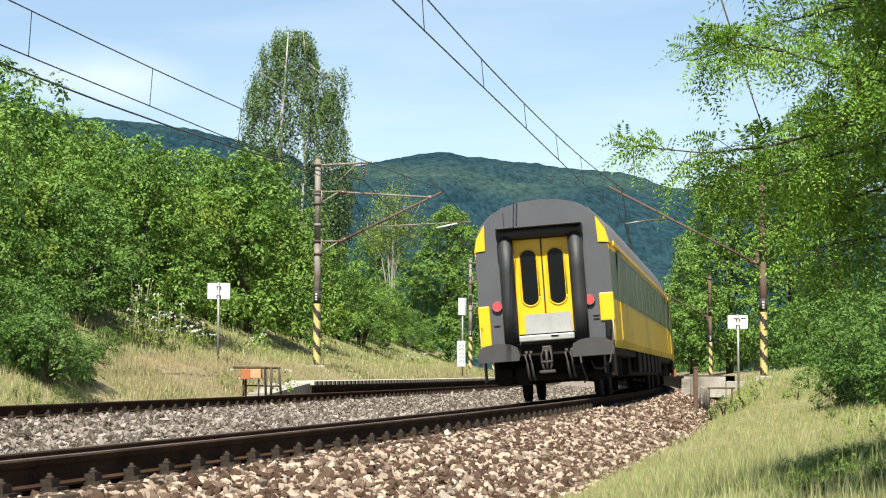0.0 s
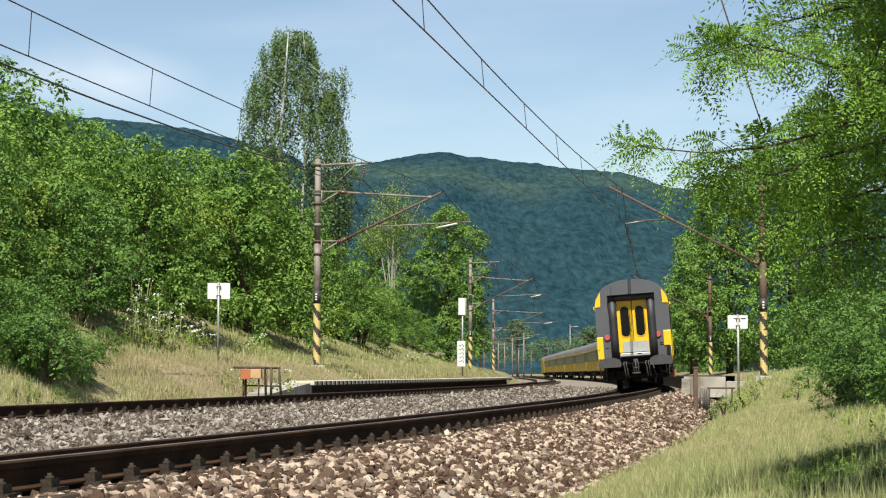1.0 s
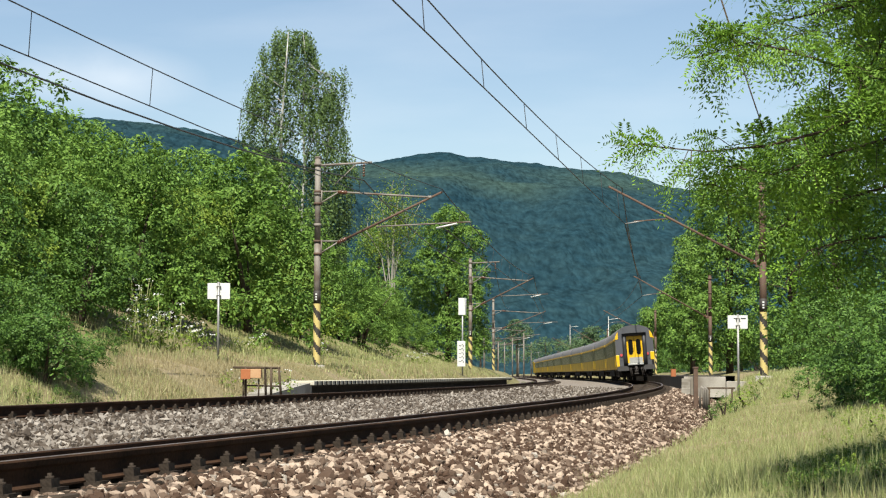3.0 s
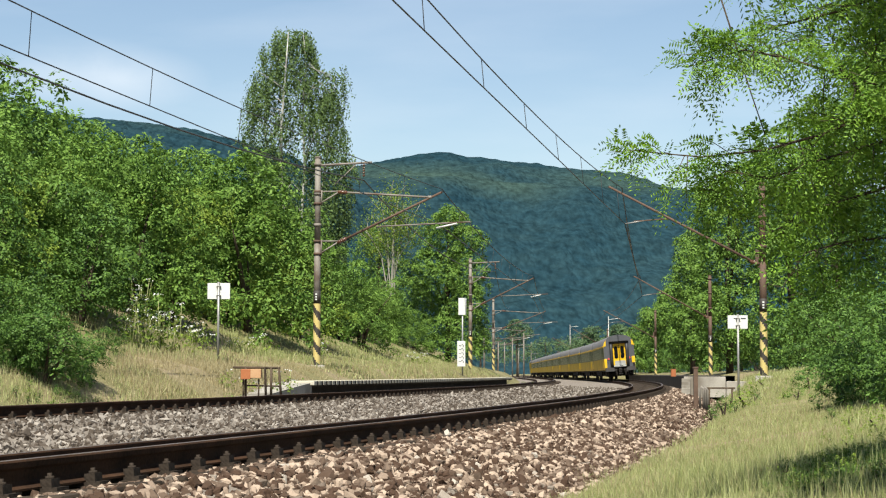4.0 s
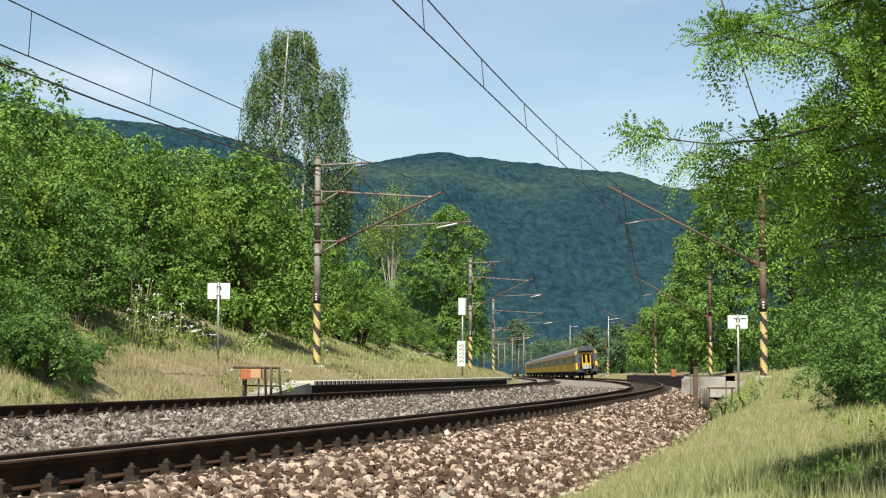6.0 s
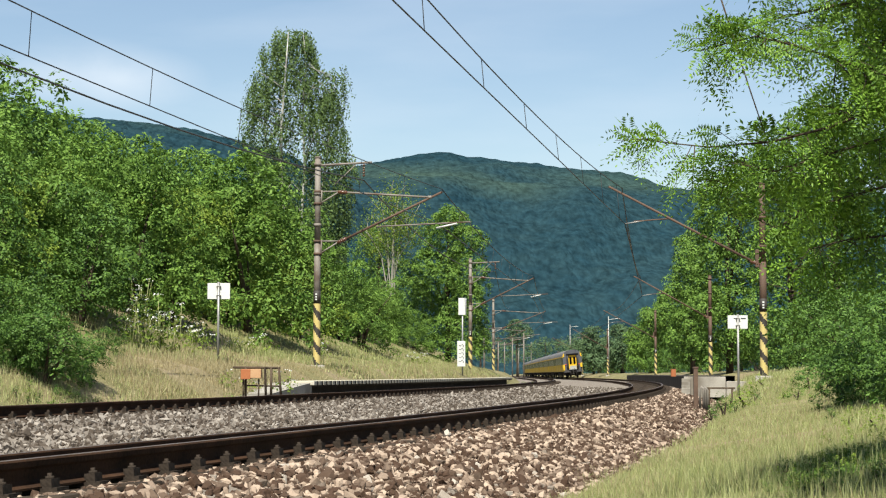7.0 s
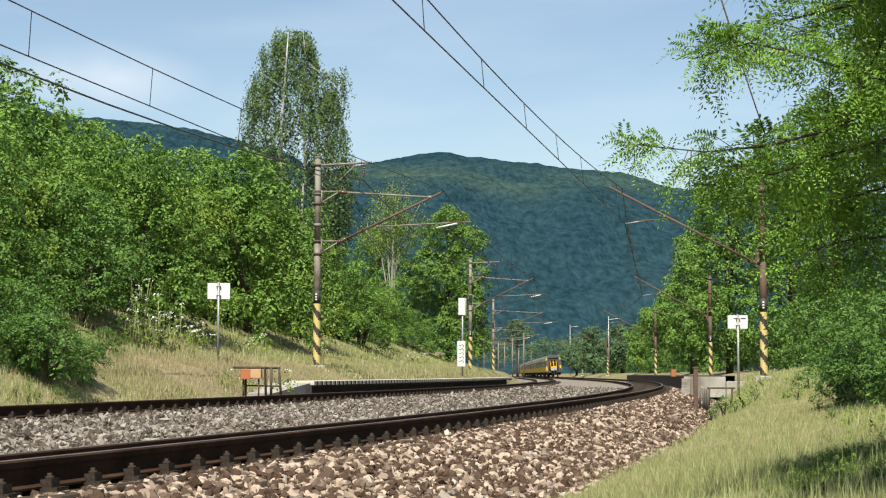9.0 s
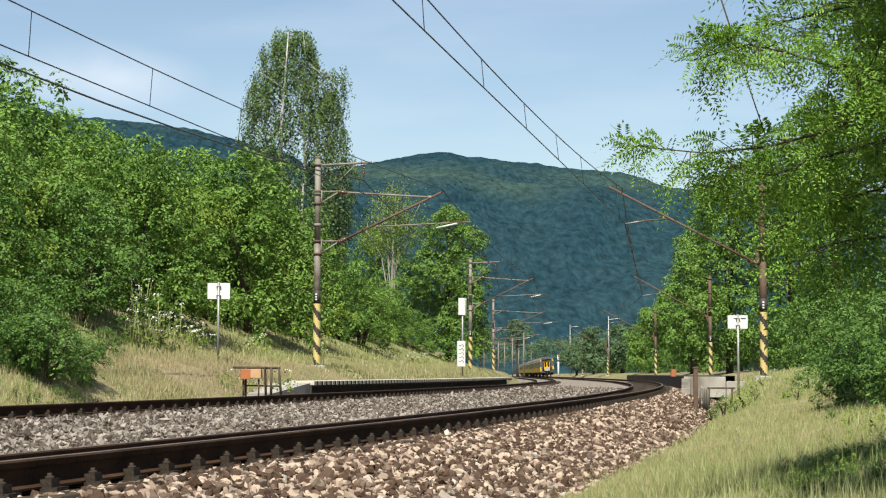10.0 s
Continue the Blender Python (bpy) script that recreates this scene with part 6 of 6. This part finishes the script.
def build_weeds():
    rng = np.random.default_rng(15)
    proto = [build_bush("weed_clump", 300 + i, 1.0, 1.3, 480, 0.085, m, "low leafy weed clump in the grass", "weed", 2) for i, m in enumerate((M_LEAF_Y, M_LEAF, M_LEAF_D, M_LEAF_D))]
    places = []
    for px, y, sc in ((1258, 40, 0.42), (1280, 41, 0.55), (1300, 40.5, 0.5), (1318, 42, 0.65), (1335, 44, 0.6), (1385, 42, 0.45), (1410, 40, 0.5), (1350, 52, 0.6), (1400, 50, 0.6), (1230, 45, 0.35), (410, 44, 0.7), (398, 46, 0.6), (425, 43.3, 0.5), (440, 43.2, 0.5),
                      (945, 100, 0.8), (925, 104, 0.9), (935, 110, 0.7), (1430, 45, 0.8)):
        x = view_place(px, y)
        places.append((x, y, ground_at(x, y), sc))
    for px, y, sc in ((1400, 12.3, 0.16), (1450, 12.0, 0.2), (1500, 12.4, 0.24), (1545, 11.8, 0.26), (1480, 13.5, 0.22), (1530, 14.0, 0.28), (1560, 15.5, 0.35), (1440, 14.5, 0.16), (1365, 11.6, 0.14), (1425, 11.4, 0.2),
                      (1550, 13.0, 0.3), (1500, 17, 0.35), *[(1345 + 225 * rng.random() ** 0.7, rng.uniform(10.9, 15.5), rng.uniform(0.14, 0.30)) for _ in range(110)], (1550, 20, 0.5), (1460, 19, 0.28), (1500, 24, 0.5), (1470, 28, 0.5)):
        x = view_place(px, y)
        places.append((x, y, ground_at(x, y), sc))
    for _ in range(70):
        px, y = rng.uniform(-30, 200), rng.uniform(32.5, 36.0)
        x = view_place(px, y)
        places.append((x, y, ground_at(x, y), rng.uniform(0.2, 0.42)))
    scatter_copies(proto, places, rng, "weed clumps by the track")
    # big shrubs low on both banks, tree shade put into their dark leaves
    proto = [build_bush("bank_shrub", 320 + i, 2.6, 3.2, 5400, 0.10, m, lab, "shrub", 3) for i, (m, lab) in enumerate(((M_LEAF_D, "broad green shrub overhanging the bank, shade put into its leaves"), (M_LEAF_D, "dense shrub at the edge of the grass, shade put into its leaves")))]
    places = []
    for px, y, sc in ((-40, 36, 0.75), (25, 36.5, 0.72), (60, 41, 0.9), (190, 44, 0.5), (1610, 40, 1.2), (1555, 46, 1.25), (1535, 56, 1.45), (1505, 68, 1.7), (1470, 78, 1.8), (1660, 28, 0.9), (1600, 52, 1.7)):
        x = view_place(px, y)
        places.append((x, y, ground_at(x, y) - 0.3, sc))
    y = 74.0
    while y < 340:
        x = float(centre_x(y)) + rng.uniform(7.6, 9.6)
        places.append((x, y, ground_at(x, y) - 0.1, rng.uniform(1.1, 1.7) * (1 + y / 500)))
        y += 5 + y * 0.03
    scatter_copies(proto, places, rng, "shrubs along the banks")
    # these shrubs take the dark leaves as painted shade too
    proto = [build_bush("overhanging_shrub", 340, 2.6, 3.2, 9500, 0.082, M_LEAF_D, "green shrub overhanging a shaded hollow, shade put into its leaves", "shrub", 2, False)]
    places = []
    for px, y, sc in ((80, 35.4, 0.74), (138, 37.0, 0.66), (15, 35.0, 0.74), (1512, 33.5, 0.85), (1575, 31, 0.95), (1535, 36, 0.95), (1620, 29, 0.9)):
        x = view_place(px, y)
        places.append((x, y, ground_at(x, y) - 0.72 * sc, sc))
    scatter_copies(proto, places, rng, "shrubs over shaded hollows")
    # flowering stems with white umbels
    for k, (px, y, n) in enumerate(((285, 52, 90), (225, 54, 60), (345, 56, 40), (255, 50, 40), (440, 62, 30), (730, 95, 40), (560, 70, 20), (460, 48, 24))):
        plant = new("flowering_plant")
        x = view_place(px, y)
        g = ground_at(x, y)
        plant.matrix_world = pose(x, y, g)
        hb = {285: 1.0, 225: 1.3, 345: 0.8, 255: 1.4}.get(px, 0.6)
        bm = bmesh.new()
        tops = []
        for i in range(n // 3):
            a = Vector((rng.normal() * 0.45, rng.normal() * 0.3, 0))
            e = a + Vector((rng.normal() * 0.12, 0, hb * rng.uniform(0.55, 1.15)))
            pipe(bm, [a - Vector((0, 0, 0.1)), a.lerp(e, 0.5), e], 0.008, 4)
            tops.append(e)
        tagged(part("stalk_clump", bm, M_GRASS, plant), kind="stuff")
        c = np.repeat(np.array([list(p) for p in tops]), 9, axis=0)
        c = c + rng.normal(size=c.shape) * np.array([0.06, 0.06, 0.02])
        v, f = leaf_quads(c, 0.055, rng, None, up=1.0, narrow=0.9)
        tagged(piece("blossom_head", v, f, M_FLOWER, plant, "small white blossoms"), kind="stuff")
        c = np.repeat(np.array([list(p) for p in tops]), 14, axis=0)
        c[:, 2] *= rng.random(len(c))
        c = c + rng.normal(size=c.shape) * np.array([0.12, 0.12, 0.05])
        v, f = leaf_quads(c, 0.11, rng, None)
        tagged(piece("foliage", v, f, M_LEAF_Y, plant), kind="stuff")
        tagged(plant, "tall wild plant with white blossom heads", "wild flowers", group="white flowering plants")


def build_far_posts():
    """Poles and a light signal far along the line."""
    for px, y0, y1, y in ((907, 598, 660, 400), (927, 590, 664, 330), (893, 606, 660, 430), (918, 612, 660, 460), (857, 578, 650, 300), (882, 606, 656, 380), (940, 606, 655, 520)):
        x = view_place(px, y)
        pole = new("far_pole")
        pole.matrix_world = pose(x, y, 0)
        bm = bmesh.new()
        tube(bm, (0, 0, -0.5), (0, 0, top_z(y0, y)), 0.15, 0.11, 8)
        part("shaft", bm, M_MAST, pole)
        bm = bmesh.new()
        tube(bm, (0, 0, top_z(y0, y) - 0.6), (3.0, 0, top_z(y0, y) - 0.2), 0.06, n=6)
        part("arm", bm, M_MAST, pole)
        tagged(pole, "slim grey line pole in the distance", "pole", group="far line poles")
    y = 400.0
    x = view_place(988, y)
    sig = new("light_signal")
    sig.matrix_world = pose(x, y, 0)
    bm = bmesh.new()
    tube(bm, (0, 0, -0.5), (0, 0, top_z(640, y)), 0.18, n=8)
    part("post", bm, M_WHITE, sig)
    bm = bmesh.new()
    box(bm, -0.35, 0.35, -0.15, 0.15, top_z(640, y), top_z(622, y), 0.05)
    part("lamp_head", bm, M_STRIPE_K, sig)
    bm = bmesh.new()
    box(bm, -0.3, 0.3, -0.2, -0.14, top_z(637, y), top_z(629, y), 0.02)
    part("plate", bm, M_WHITE, sig)
    tagged(sig, "white light signal post beside the far track", "railway signal")
    for px, py0, y in ((1009, 575, 360.0), (1077, 560, 255.0)):
        x = view_place(px, y)
        lamp = new("street_lamp")
        lamp.matrix_world = pose(x, y, 0)
        h = top_z(py0, y)
        bm = bmesh.new()
        tube(bm, (0, 0, -0.5), (0, 0, h), 0.09, 0.07, 8)
        part("post", bm, M_STEEL, lamp)
        bm = bmesh.new()
        tube(bm, (0, 0, h - 0.5), (1.4, 0, h - 0.3), 0.035, n=6)
        box(bm, 0.9, 1.6, -0.08, 0.08, h - 0.36, h - 0.28, 0.02)
        part("lamp_arm", bm, M_WHITE, lamp)
        tagged(lamp, "pale lamp post above the far bushes", "lamp post")


# ---------- put together ----------
build_ground()
build_hills()
build_ballast()
build_tracks()
COACHES, LOCO = build_train()
build_catenary()
build_platforms()
build_sign(view_place(386.5, 52.0), 52.0, ground_at(view_place(386.5, 52.0), 52.0), 0.66, 0.44, 2.32, "white line-side sign seen from behind on a thin post", False)
build_sign(view_place(1306, 56.0), 56.0, ground_at(view_place(1306, 56.0), 56.0), 0.63, 0.39, 2.62, "white line-side sign with dark marks on a thin post", True)
build_tall_board()
build_fences()
build_thicket()
build_trees()
ROBINIA = build_robinia()
build_stones()
build_grass()
build_weeds()
build_far_posts()


# ---------- what moves ----------
def motions():
    times = [0.5 * i for i in range(21)]
    for k, coach in enumerate(COACHES):
        walk(coach, [(t, vehicle_pose(tail_s(t) + k * COACH)) for t in times])
    walk(LOCO, [(t, vehicle_pose(tail_s(t) + len(COACHES) * COACH, a=4.2, b=12.6)) for t in times])

    # wind in the boughs that hang before the lens
    sway = [(0, 0.0), (0.5, 0.3), (1, 0.0), (2, -0.1), (2.7, 0.0), (3.3, 0.3), (3.8, -0.4), (4.1, -0.5), (4.5, 0.8), (5, 0.9), (5.5, 1.2), (6.2, 1.1), (7, 0.75), (7.5, 0.55), (8, 0.4), (8.5, 0.3), (9, 0.15), (10, 0.0)]
    for bough, rest, gain in ROBINIA:
        walk(bough, [(t, rest @ pose(0.07 * gain * a, 0, 0, 0, 2.0 * gain * a, 0)) for t, a in sway])


motions()
